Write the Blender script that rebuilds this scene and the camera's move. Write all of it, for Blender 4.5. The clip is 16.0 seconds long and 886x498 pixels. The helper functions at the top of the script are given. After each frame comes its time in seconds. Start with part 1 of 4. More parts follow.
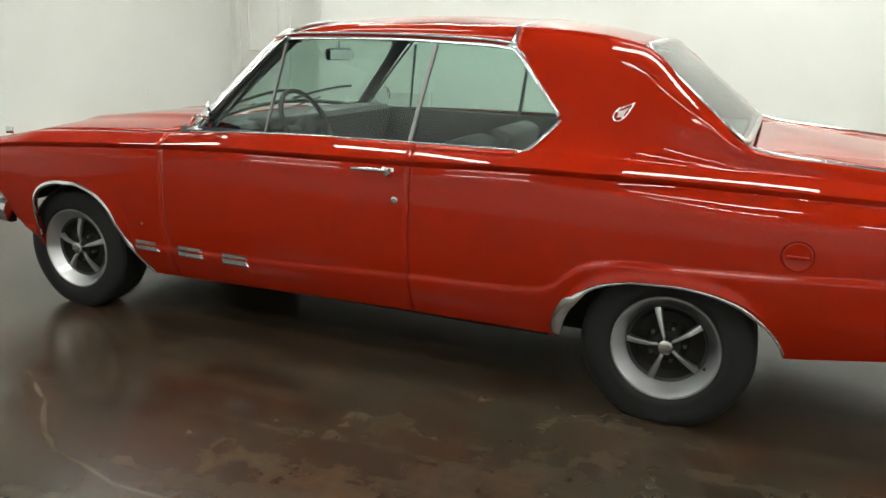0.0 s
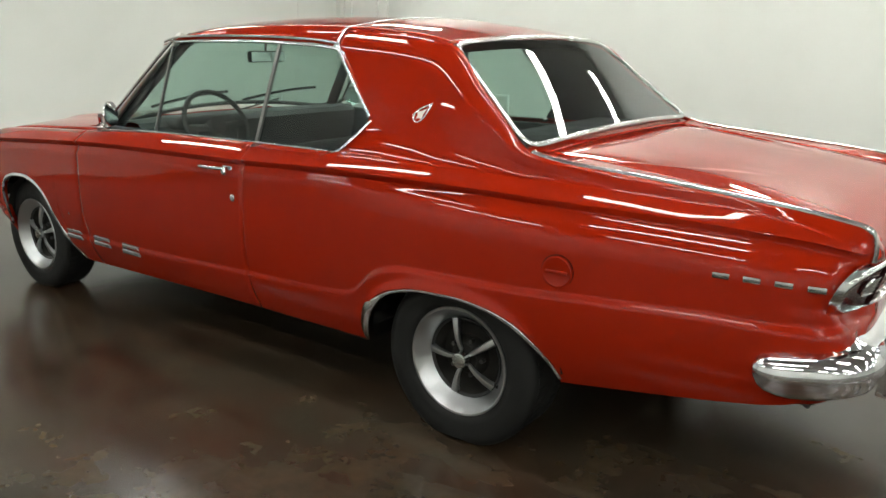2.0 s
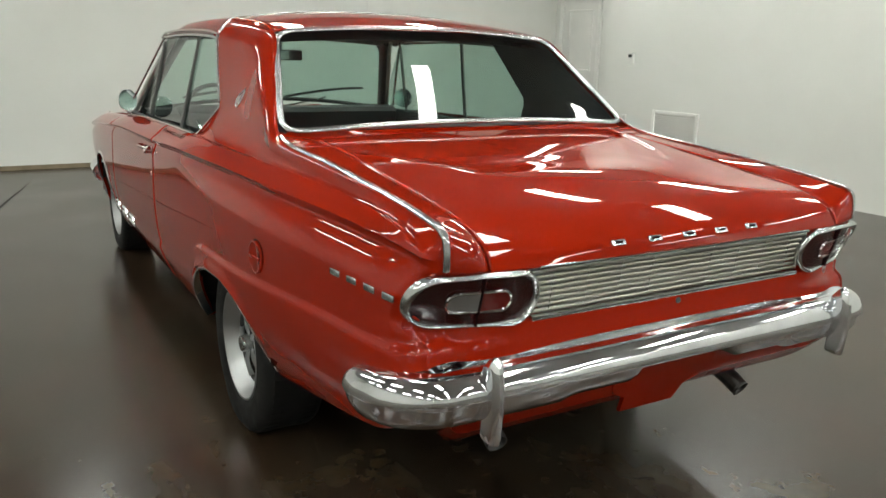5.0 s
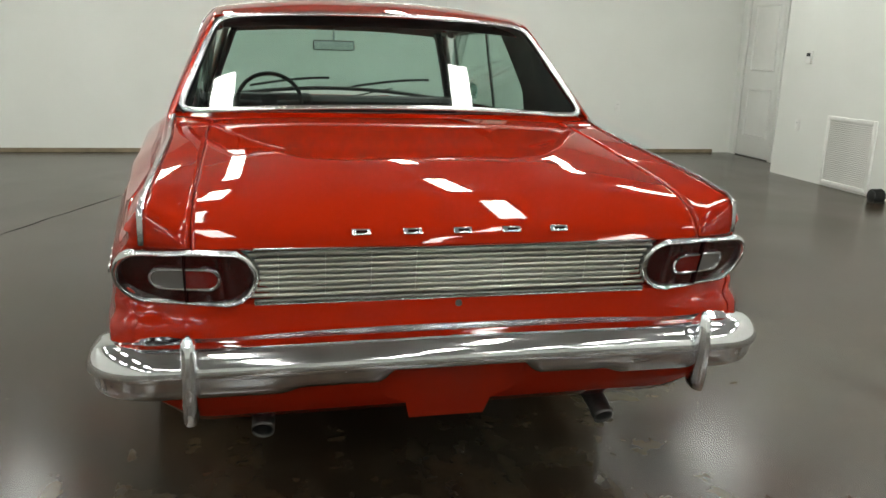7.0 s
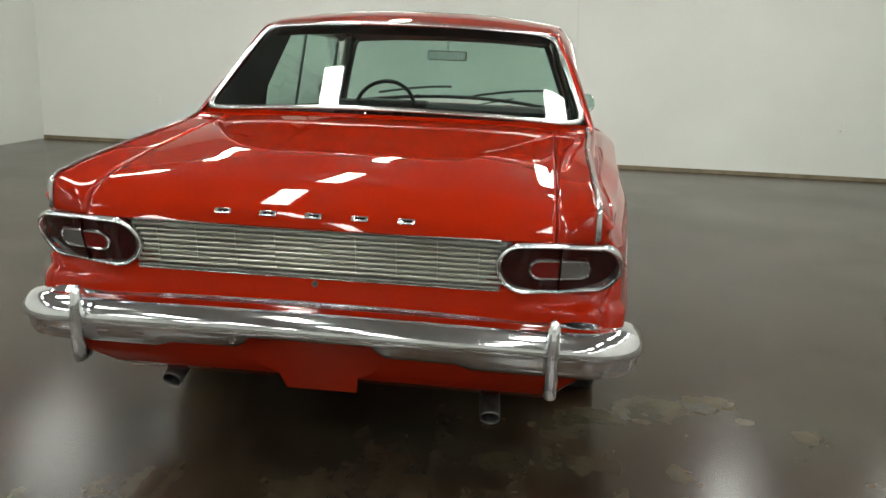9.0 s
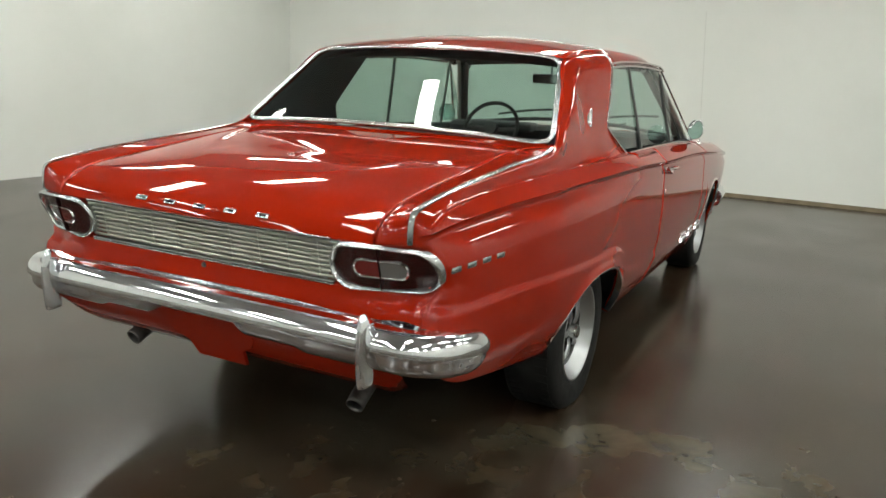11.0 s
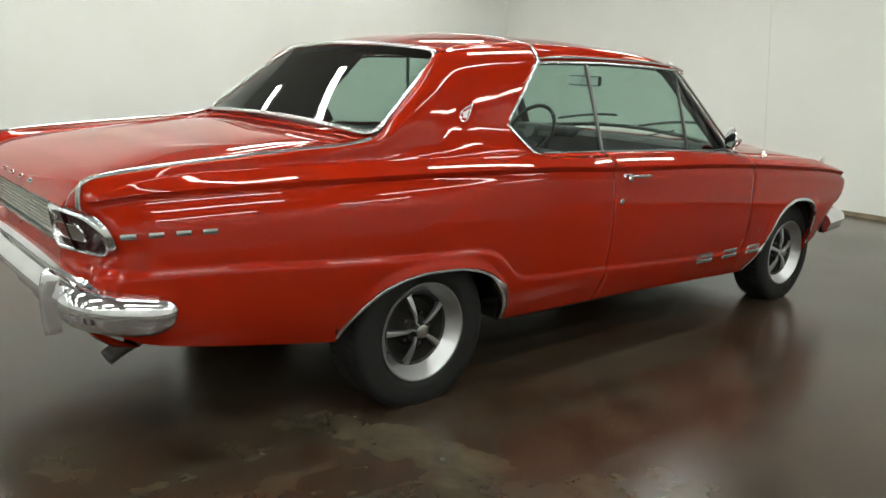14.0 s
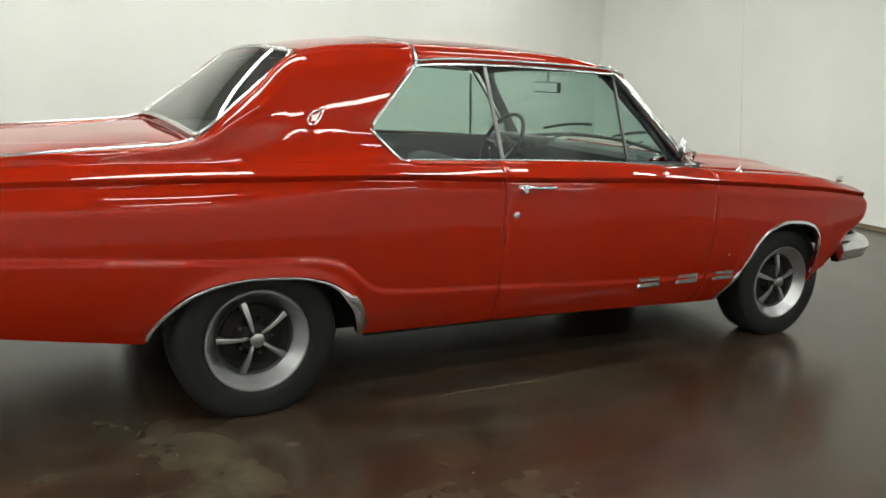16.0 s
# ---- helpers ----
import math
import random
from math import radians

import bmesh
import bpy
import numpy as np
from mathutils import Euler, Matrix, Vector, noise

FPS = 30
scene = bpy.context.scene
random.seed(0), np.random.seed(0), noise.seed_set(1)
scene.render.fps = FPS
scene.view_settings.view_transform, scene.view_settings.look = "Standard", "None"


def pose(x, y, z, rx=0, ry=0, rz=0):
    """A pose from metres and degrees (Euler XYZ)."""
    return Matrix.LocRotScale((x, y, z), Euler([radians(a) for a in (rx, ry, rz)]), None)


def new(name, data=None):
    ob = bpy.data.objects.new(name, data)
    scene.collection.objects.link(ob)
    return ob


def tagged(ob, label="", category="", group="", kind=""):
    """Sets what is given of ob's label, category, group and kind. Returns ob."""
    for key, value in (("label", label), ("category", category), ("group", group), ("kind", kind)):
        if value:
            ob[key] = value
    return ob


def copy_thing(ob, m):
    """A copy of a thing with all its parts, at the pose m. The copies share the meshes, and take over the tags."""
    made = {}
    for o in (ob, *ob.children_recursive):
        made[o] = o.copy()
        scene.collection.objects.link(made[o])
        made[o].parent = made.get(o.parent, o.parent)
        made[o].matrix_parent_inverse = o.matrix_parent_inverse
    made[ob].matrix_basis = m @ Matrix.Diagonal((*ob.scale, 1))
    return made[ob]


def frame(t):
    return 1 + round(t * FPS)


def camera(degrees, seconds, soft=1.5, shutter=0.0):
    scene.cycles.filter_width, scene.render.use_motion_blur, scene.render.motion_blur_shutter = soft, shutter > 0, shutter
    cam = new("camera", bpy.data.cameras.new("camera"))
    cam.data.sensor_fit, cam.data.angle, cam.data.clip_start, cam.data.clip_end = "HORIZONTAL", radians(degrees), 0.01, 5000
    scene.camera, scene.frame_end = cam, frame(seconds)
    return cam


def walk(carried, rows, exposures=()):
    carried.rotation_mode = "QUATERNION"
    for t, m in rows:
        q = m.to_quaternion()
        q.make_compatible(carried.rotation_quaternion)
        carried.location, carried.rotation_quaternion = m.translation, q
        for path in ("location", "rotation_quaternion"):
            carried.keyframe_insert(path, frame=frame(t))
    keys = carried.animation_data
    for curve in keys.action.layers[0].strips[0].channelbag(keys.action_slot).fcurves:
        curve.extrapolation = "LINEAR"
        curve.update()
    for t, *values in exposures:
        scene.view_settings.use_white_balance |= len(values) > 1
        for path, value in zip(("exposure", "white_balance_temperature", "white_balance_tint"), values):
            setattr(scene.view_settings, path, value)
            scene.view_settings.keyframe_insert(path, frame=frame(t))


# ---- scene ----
cam = camera(57.91, 16.0)
# seconds, place, yaw, pitch, roll
ROWS = [
    (0, -3.674, -0.274, 1.370, -68.06, -14.87, 1.87),
    (0.5, -3.563, -0.566, 1.410, -64.65, -15.64, 1.97),
    (1, -3.399, -0.890, 1.433, -62.34, -16.47, 1.80),
    (1.5, -3.230, -1.157, 1.375, -56.95, -14.68, 1.79),
    (2, -2.951, -1.485, 1.389, -54.06, -14.97, 0.86),
    (2.5, -2.762, -1.707, 1.377, -51.26, -15.29, 1.14),
    (3, -2.540, -1.936, 1.339, -46.32, -14.66, 1.78),
    (3.5, -2.344, -2.133, 1.325, -43.11, -14.17, 1.79),
    (4, -2.065, -2.316, 1.325, -38.82, -14.04, 1.50),
    (4.625, -1.749, -2.543, 1.309, -33.64, -13.81, 1.47),
    (5.25, -1.399, -2.704, 1.295, -27.97, -13.83, 1.27),
    (5.875, -1.046, -2.823, 1.284, -22.34, -13.96, 1.12),
    (6.5, -0.720, -2.918, 1.278, -17.08, -13.99, 1.26),
    (7, -0.455, -2.989, 1.274, -13.15, -14.13, 1.75),
    (7.5, -0.235, -3.065, 1.269, -10.24, -13.83, 1.92),
    (8, 0.010, -3.129, 1.266, -5.01, -13.75, 2.19),
    (8.5, 0.257, -3.148, 1.261, 1.31, -13.49, 1.94),
    (9, 0.539, -3.160, 1.271, 6.20, -13.63, 2.24),
    (9.5, 0.811, -3.150, 1.273, 11.54, -13.33, 2.44),
    (10.125, 1.166, -3.129, 1.278, 18.18, -13.06, 2.55),
    (10.75, 1.539, -3.048, 1.286, 24.23, -12.72, 2.63),
    (11.375, 1.897, -2.906, 1.294, 29.77, -12.48, 2.73),
    (12, 2.220, -2.691, 1.295, 34.99, -12.43, 2.71),
    (12.5, 2.441, -2.533, 1.291, 38.18, -12.12, 2.77),
    (13, 2.683, -2.319, 1.298, 42.10, -12.27, 3.14),
    (13.5, 2.872, -2.137, 1.307, 46.55, -12.92, 3.32),
    (14, 3.114, -1.884, 1.287, 49.61, -12.60, 2.90),
    (14.5, 3.316, -1.642, 1.302, 53.13, -12.61, 3.63),
    (15, 3.532, -1.352, 1.288, 56.48, -12.12, 3.19),
    (15.5, 3.650, -1.070, 1.290, 60.13, -12.26, 2.90),
    (16, 3.657, -0.765, 1.289, 61.81, -12.05, 2.79),
]
walk(cam, [(t, pose(x, y, z, 90 + p, 0, w) @ pose(0, 0, 0, 0, 0, r)) for t, x, y, z, w, p, r in ROWS],
     exposures=[(0, 0.28), (1, 0.2), (2, 0.08), (3, -0.03), (4, -0.12), (5.2, -0.12), (6.5, -0.08), (8, -0.05), (12, 0.02), (14, 0.07), (16, 0.11)])

# ---- light ----
world = bpy.data.worlds.new("world")
scene.world = world
world.use_nodes = True
world.node_tree.nodes["Background"].inputs[0].default_value = (0.9, 0.95, 1.0, 1)
world.node_tree.nodes["Background"].inputs[1].default_value = 0.02
LAMP_POWER = 36.0
CEILING = 3.36


# ---- materials ----
def material(name, base, rough=0.5, metal=0.0, coat=0.0, coat_rough=0.03, spec=0.5):
    m = bpy.data.materials.new(name)
    m.use_nodes = True
    b = m.node_tree.nodes["Principled BSDF"]
    b.inputs["Base Color"].default_value = (*base, 1)
    b.inputs["Roughness"].default_value = rough
    b.inputs["Metallic"].default_value = metal
    b.inputs["Coat Weight"].default_value = coat
    b.inputs["Coat Roughness"].default_value = coat_rough
    b.inputs["Specular IOR Level"].default_value = spec
    return m


def nodes_of(m):
    return m.node_tree.nodes, m.node_tree.links, m.node_tree.nodes["Principled BSDF"]


def noise_tex(m, scale, detail=4.0, rough=0.55, distort=0.0, stretch=(1, 1, 1)):
    n, l, b = nodes_of(m)
    co = n.new("ShaderNodeTexCoord")
    mp = n.new("ShaderNodeMapping")
    mp.inputs["Scale"].default_value = stretch
    t = n.new("ShaderNodeTexNoise")
    t.inputs["Scale"].default_value = scale
    t.inputs["Detail"].default_value = detail
    t.inputs["Roughness"].default_value = rough
    t.inputs["Distortion"].default_value = distort
    l.new(co.outputs["Object"], mp.inputs[0])
    l.new(mp.outputs[0], t.inputs["Vector"])
    return t


def ramp(m, source, stops):
    n, l, b = nodes_of(m)
    r = n.new("ShaderNodeValToRGB")
    e = r.color_ramp.elements
    while len(e) < len(stops):
        e.new(0.5)
    for k, (p, c) in enumerate(stops):
        e[k].position = p
        e[k].color = (*c, 1) if len(c) == 3 else c
    l.new(source, r.inputs[0])
    return r


def mix(m, a, b_, fac, mode="MIX"):
    n, l, b = nodes_of(m)
    x = n.new("ShaderNodeMix")
    x.data_type = "RGBA"
    x.blend_type = mode
    for sock, v in ((x.inputs[0], fac), (x.inputs[6], a), (x.inputs[7], b_)):
        if hasattr(v, "links"):
            l.new(v, sock)
        else:
            sock.default_value = v if isinstance(v, (int, float)) else (*v, 1)
    return x.outputs[2]


def bump(m, source, strength, distance):
    n, l, b = nodes_of(m)
    x = n.new("ShaderNodeBump")
    x.inputs["Strength"].default_value = strength
    x.inputs["Distance"].default_value = distance
    l.new(source, x.inputs["Height"])
    l.new(x.outputs[0], b.inputs["Normal"])
    return x


def vary(m, scale, lo, hi, rough=None, bump_size=0.0):
    """A mottled base colour between lo and hi, and a roughness that follows it."""
    n, l, b = nodes_of(m)
    t = noise_tex(m, scale, 6)
    r = ramp(m, t.outputs["Fac"], [(0.3, lo), (0.7, hi)])
    l.new(r.outputs[0], b.inputs["Base Color"])
    if rough:
        q = ramp(m, t.outputs["Fac"], [(0.3, (rough[0],) * 3), (0.7, (rough[1],) * 3)])
        l.new(q.outputs[0], b.inputs["Roughness"])
    if bump_size:
        t2 = noise_tex(m, scale * 12, 3)
        bump(m, t2.outputs["Fac"], 0.5, bump_size)
    return m


RED = material("red paint", (0.272, 0.0118, 0.0020), 0.45, 0.0, 1.0, 0.022, 0.0)
RED.node_tree.nodes["Principled BSDF"].inputs["Coat IOR"].default_value = 1.37
CHROME = vary(material("chrome", (0.78, 0.79, 0.8), 0.07, 1.0), 14, (0.70, 0.71, 0.73), (0.80, 0.81, 0.84), (0.045, 0.10))
STEEL = vary(material("brushed trim", (0.6, 0.6, 0.58), 0.3, 1.0), 6, (0.58, 0.58, 0.55), (0.64, 0.64, 0.61), (0.28, 0.33))
TRIM = vary(material("bright window trim", (0.50, 0.51, 0.50), 0.2, 1.0), 18, (0.44, 0.45, 0.44), (0.56, 0.57, 0.56), (0.17, 0.27))
ALLOY = material("dull rim metal", (0.44, 0.45, 0.46), 0.33, 1.0)
RIBS = material("ribbed bright panel", (0.40, 0.395, 0.35), 0.30, 1.0)
RUBBER = vary(material("tyre rubber", (0.009, 0.009, 0.009), 0.7, 0.0, 0.0, 0.03, 0.28), 25, (0.006, 0.006, 0.006), (0.012, 0.0118, 0.0112), (0.6, 0.8), 0.0012)
BLACK = vary(material("black paint", (0.012, 0.012, 0.012), 0.45), 12, (0.008, 0.008, 0.008), (0.018, 0.018, 0.018), (0.35, 0.55))
UNDER = vary(material("underbody", (0.015, 0.014, 0.013), 0.85, 0.0, 0.0, 0.03, 0.1), 6, (0.008, 0.008, 0.007), (0.022, 0.02, 0.018))
VINYL = vary(material("black vinyl", (0.02, 0.02, 0.022), 0.5), 9, (0.014, 0.014, 0.016), (0.03, 0.03, 0.032), (0.4, 0.6), 0.001)
LENS = material("dark red lens", (0.022, 0.0015, 0.0015), 0.12, 0, 0.2)
LENS_RED = material("red lens", (0.11, 0.006, 0.005), 0.12, 0, 0.6)
PIPE = vary(material("sooty exhaust steel", (0.12, 0.115, 0.11), 0.5, 1.0), 20, (0.05, 0.048, 0.045), (0.16, 0.155, 0.15), (0.4, 0.65))
LENS_WHITE = material("clear lens", (0.11, 0.105, 0.10), 0.2, 0, 0.6)
GAP = material("shut line", (0.01, 0.003, 0.003), 0.9, 0.0, 0.0, 0.03, 0.03)
CHANNEL = material("dull glass channel", (0.24, 0.245, 0.24), 0.42, 1.0)


def glass_material(name, tint, gloss=1.0):
    m = bpy.data.materials.new(name)
    m.use_nodes = True
    n, l = m.node_tree.nodes, m.node_tree.links
    n.clear()
    out = n.new("ShaderNodeOutputMaterial")
    tr = n.new("ShaderNodeBsdfTransparent")
    tr.inputs[0].default_value = (*tint, 1)
    gl = n.new("ShaderNodeBsdfGlossy")
    gl.inputs["Roughness"].default_value = 0.01
    lw = n.new("ShaderNodeLayerWeight")
    lw.inputs[0].default_value = 0.5
    pw = n.new("ShaderNodeMath")
    pw.operation = "POWER"
    pw.inputs[1].default_value = 5.0
    ad = n.new("ShaderNodeMath")
    ad.operation = "MULTIPLY_ADD"
    ad.inputs[1].default_value = 0.92
    ad.inputs[2].default_value = 0.07
    mx = n.new("ShaderNodeMixShader")
    l.new(lw.outputs["Facing"], pw.inputs[0])
    l.new(pw.outputs[0], ad.inputs[0])
    l.new(ad.outputs[0], mx.inputs[0])
    l.new(tr.outputs[0], mx.inputs[1])
    l.new(gl.outputs[0], mx.inputs[2])
    l.new(mx.outputs[0], out.inputs[0])
    return m


GLASS = glass_material("tinted glass", (0.66, 0.80, 0.75))

WALL = material("white wall paint", (0.72, 0.73, 0.69), 0.6)
vary(WALL, 0.8, (0.70, 0.71, 0.67), (0.76, 0.77, 0.735), (0.5, 0.7), 0.0006)
WHITE = vary(material("white enamel", (0.75, 0.75, 0.72), 0.4), 3, (0.72, 0.72, 0.69), (0.78, 0.78, 0.75), (0.35, 0.5))
CEIL = vary(material("pale grey ceiling board", (0.45, 0.45, 0.44), 0.8), 2, (0.43, 0.43, 0.42), (0.47, 0.47, 0.46))
WOOD = vary(material("stained wood base", (0.2, 0.15, 0.09), 0.5), 8, (0.13, 0.1, 0.06), (0.25, 0.2, 0.13), (0.4, 0.6))


def floor_material():
    m = material("stained concrete", (0.03, 0.025, 0.02), 0.2, 0, 0.0, 0.03, 0.40)
    n, l, b = nodes_of(m)
    big = noise_tex(m, 0.9, 5, 0.55, 0.5)
    mid = noise_tex(m, 5.0, 6, 0.60, 0.35)
    fine = noise_tex(m, 22, 3, 0.55, 0.2)
    warp = noise_tex(m, 5.0, 3, 0.5)
    sway = noise_tex(m, 3.0, 1, 0.4)
    c1 = ramp(m, big.outputs["Fac"], [(0.30, (0.029, 0.0145, 0.0082)), (0.5, (0.031, 0.0215, 0.0135)), (0.70, (0.040, 0.033, 0.022))])
    c2 = ramp(m, mid.outputs["Fac"], [(0.27, (0.32, 0.29, 0.26)), (0.5, (0.95, 0.94, 0.92)), (0.73, (1.95, 1.85, 1.6))])
    c = mix(m, c1.outputs[0], c2.outputs[0], 0.85, "MULTIPLY")
    c3 = ramp(m, fine.outputs["Fac"], [(0.30, (0.74, 0.74, 0.74)), (0.70, (1.28, 1.26, 1.2))])
    c = mix(m, c, c3.outputs[0], 0.6, "MULTIPLY")
    # rust-red blooms of the stain
    bloom = ramp(m, noise_tex(m, 2.3, 4, 0.55, 0.5).outputs["Fac"], [(0.44, (0, 0, 0)), (0.78, (0.6, 0.6, 0.6))])
    c = mix(m, c, (0.050, 0.0165, 0.0085), bloom.outputs[0])
    # scattered pale grit
    co = n.new("ShaderNodeTexCoord")
    vo = n.new("ShaderNodeTexVoronoi")
    vo.inputs["Scale"].default_value = 22
    l.new(co.outputs["Object"], vo.inputs["Vector"])
    near = ramp(m, vo.outputs["Distance"], [(0.07, (0.7, 0.7, 0.7)), (0.12, (0, 0, 0))])
    pick = n.new("ShaderNodeSeparateColor")
    l.new(vo.outputs["Color"], pick.inputs[0])
    some = ramp(m, pick.outputs[0], [(0.988, (0, 0, 0)), (0.992, (1, 1, 1))])
    c = mix(m, c, (0.15, 0.135, 0.10), mix(m, near.outputs[0], some.outputs[0], 1.0, "MULTIPLY"))
    scuff = ramp(m, noise_tex(m, 10, 3, 0.5, 0.3, (1, 0.12, 1)).outputs["Fac"], [(0.45, (0, 0, 0)), (0.78, (0.65, 0.65, 0.65))])
    c = mix(m, c, (0.056, 0.047, 0.033), scuff.outputs[0])
    haze = ramp(m, noise_tex(m, 3.2, 3, 0.55, 0.5, (0.5, 1, 1)).outputs["Fac"], [(0.46, (0, 0, 0)), (0.84, (0.42, 0.42, 0.42))])
    c = mix(m, c, (0.060, 0.054, 0.040), haze.outputs[0])
    # worn patches and cracks: ellipses in a warped plan
    co = n.new("ShaderNodeTexCoord")
    ctr = n.new("ShaderNodeVectorMath")
    ctr.operation = "SUBTRACT"
    ctr.inputs[1].default_value = (0.5, 0.5, 0.5)
    l.new(warp.outputs["Color"], ctr.inputs[0])
    calm = n.new("ShaderNodeVectorMath")
    calm.operation = "SUBTRACT"
    calm.inputs[1].default_value = (0.5, 0.5, 0.5)
    l.new(sway.outputs["Color"], calm.inputs[0])

    def blob(cx, cy, rx, ry, angle, soft, amount):
        sc = n.new("ShaderNodeVectorMath")
        sc.operation = "MULTIPLY_ADD"
        sc.inputs[1].default_value = (amount, amount, 0)
        l.new((ctr if amount > 0.15 else calm).outputs[0], sc.inputs[0])
        l.new(co.outputs["Object"], sc.inputs[2])
        mp = n.new("ShaderNodeMapping")
        mp.vector_type = "TEXTURE"
        mp.inputs["Location"].default_value = (cx, cy, 0)
        mp.inputs["Rotation"].default_value = (0, 0, radians(angle))
        mp.inputs["Scale"].default_value = (rx, ry, 1000)
        l.new(sc.outputs[0], mp.inputs[0])
        ln = n.new("ShaderNodeVectorMath")
        ln.operation = "LENGTH"
        l.new(mp.outputs[0], ln.inputs[0])
        mr = n.new("ShaderNodeMapRange")
        mr.interpolation_type = "SMOOTHSTEP"
        mr.inputs["From Min"].default_value = 1.0 + soft
        mr.inputs["From Max"].default_value = 1.0 - soft
        l.new(ln.outputs["Value"], mr.inputs["Value"])
        return mr.outputs[0]

    def most(values):
        out = values[0]
        for v in values[1:]:
            q = n.new("ShaderNodeMath")
            q.operation = "MAXIMUM"
            l.new(out, q.inputs[0])
            l.new(v, q.inputs[1])
            out = q.outputs[0]
        return out

    patch = most([blob(*p, 0.60, 0.22) for p in STAINS])
    worn = mix(m, (0.056, 0.047, 0.031), c2.outputs[0], 0.7, "MULTIPLY")
    c = mix(m, c, worn, patch)
    crack = most([blob(*p, 0.6, 0.07) for p in CRACKS])
    half = n.new("ShaderNodeMath")
    half.operation = "MULTIPLY"
    half.inputs[1].default_value = 0.36
    l.new(crack, half.inputs[0])
    c = mix(m, c, (0.12, 0.10, 0.07), half.outputs[0])
    joint = most([blob(*p, 0.7, 0.03) for p in JOINTS])
    c = mix(m, c, (0.006, 0.006, 0.005), joint)
    l.new(c, b.inputs["Base Color"])
    r = ramp(m, big.outputs["Fac"], [(0.3, (0.19,) * 3), (0.7, (0.27,) * 3)])
    l.new(mix(m, r.outputs[0], (0.8, 0.8, 0.8), joint), b.inputs["Roughness"])
    bump(m, sway.outputs["Fac"], 0.03, 0.01)
    return m


# worn light patches, cracks and a saw joint in the floor: centre, half lengths, turn
STAINS = [(0.80, -0.42, 0.20, 0.11, 20), (1.02, -0.30, 0.22, 0.12, 30), (1.24, -0.22, 0.20, 0.09, 15), (1.42, -0.30, 0.20, 0.07, -25), (1.62, -0.46, 0.22, 0.06, -40), (-2.25, 1.45, 0.22, 0.12, 60)]
CRACKS = [(-1.52, 2.40, 0.13, 0.010, -115), (-1.61, 2.23, 0.11, 0.010, -118), (-1.74, 2.04, 0.16, 0.008, -131), (-1.89, 1.86, 0.11, 0.008, -125), (-1.95, 1.70, 0.10, 0.007, -94), (-1.98, 1.54, 0.10, 0.007, -105), (-2.00, 1.38, 0.10, 0.007, -94), (-1.49, 2.25, 0.11, 0.005, -42), (-2.04, 1.14, 0.12, 0.0075, 108), (0.90, 1.25, 0.75, 0.009, 91), (0.84, 2.2, 0.4, 0.008, 101)]
JOINTS = [(-1.38, 4.87, 0.86, 0.013, 77), (-1.725, 3.645, 0.43, 0.012, 69), (-2.0, 2.94, 0.34, 0.011, 70)]
FLOOR = floor_material()
TUBE = bpy.data.materials.new("lamp tube glow")
TUBE.use_nodes = True
_b = TUBE.node_tree.nodes["Principled BSDF"]
_b.inputs["Base Color"].default_value = (0.9, 0.9, 0.9, 1)
_b.inputs["Emission Color"].default_value = (0.97, 1.0, 0.93, 1)
_b.inputs["Emission Strength"].default_value = LAMP_POWER


# ---- mesh helpers ----
def obj(name, bm, mat, parent=None, label="", smooth=None, solid=0.0):
    """Links a bmesh as one mesh object; smooth is the angle in degrees below which edges shade smooth."""
    me = bpy.data.meshes.new(name)
    bm.to_mesh(me)
    bm.free()
    for q in mat if isinstance(mat, (list, tuple)) else [mat]:
        me.materials.append(q)
    ob = new(name, me)
    if smooth:
        me.polygons.foreach_set("use_smooth", [True] * len(me.polygons))
        me.set_sharp_from_angle(angle=radians(smooth))
    if solid:
        s = ob.modifiers.new("thickness", "SOLIDIFY")
        s.thickness, s.offset = solid, -1
    if parent:
        ob.parent = parent
    if label:
        tagged(ob, label)
    return ob


def part(name, bm, mat, parent, label="", smooth=35, solid=0.0):
    return obj(name, bm, mat, parent, label, smooth, solid)


def empty(name, parent=None, at=(0, 0, 0)):
    ob = new(name)
    ob.empty_display_size = 0.1
    ob.location = at
    if parent:
        ob.parent = parent
    return ob


def sheet(rows, flip=False, wrap=False, bm=None):
    """A quad grid through rows of points."""
    bm = bm or bmesh.new()
    vs = [[bm.verts.new(p) for p in r] for r in rows]
    for a, b in zip(vs, vs[1:]):
        k = len(a)
        for i in range(k if wrap else k - 1):
            j = (i + 1) % k
            q = [a[i], a[j], b[j], b[i]]
            try:
                bm.faces.new(q[::-1] if flip else q)
            except ValueError:
                pass
    return bm


def weld(bm, d=0.0004):
    bmesh.ops.remove_doubles(bm, verts=bm.verts, dist=d)
    return bm


def box(cx, cy, cz, sx, sy, sz, bevel=0.0, segs=2, bm=None, turn=None):
    b = bmesh.new()
    bmesh.ops.create_cube(b, size=1)
    bmesh.ops.scale(b, vec=(sx, sy, sz), verts=b.verts)
    if bevel:
        bmesh.ops.bevel(b, geom=b.edges[:], offset=bevel, segments=segs, affect="EDGES", profile=0.5)
    if turn:
        b.transform(turn)
    bmesh.ops.translate(b, vec=(cx, cy, cz), verts=b.verts)
    return join(bm, b)


def join(bm, b):
    if bm is None:
        return b
    me = bpy.data.meshes.new("tmp")
    b.to_mesh(me)
    b.free()
    bm.from_mesh(me)
    bpy.data.meshes.remove(me)
    return bm


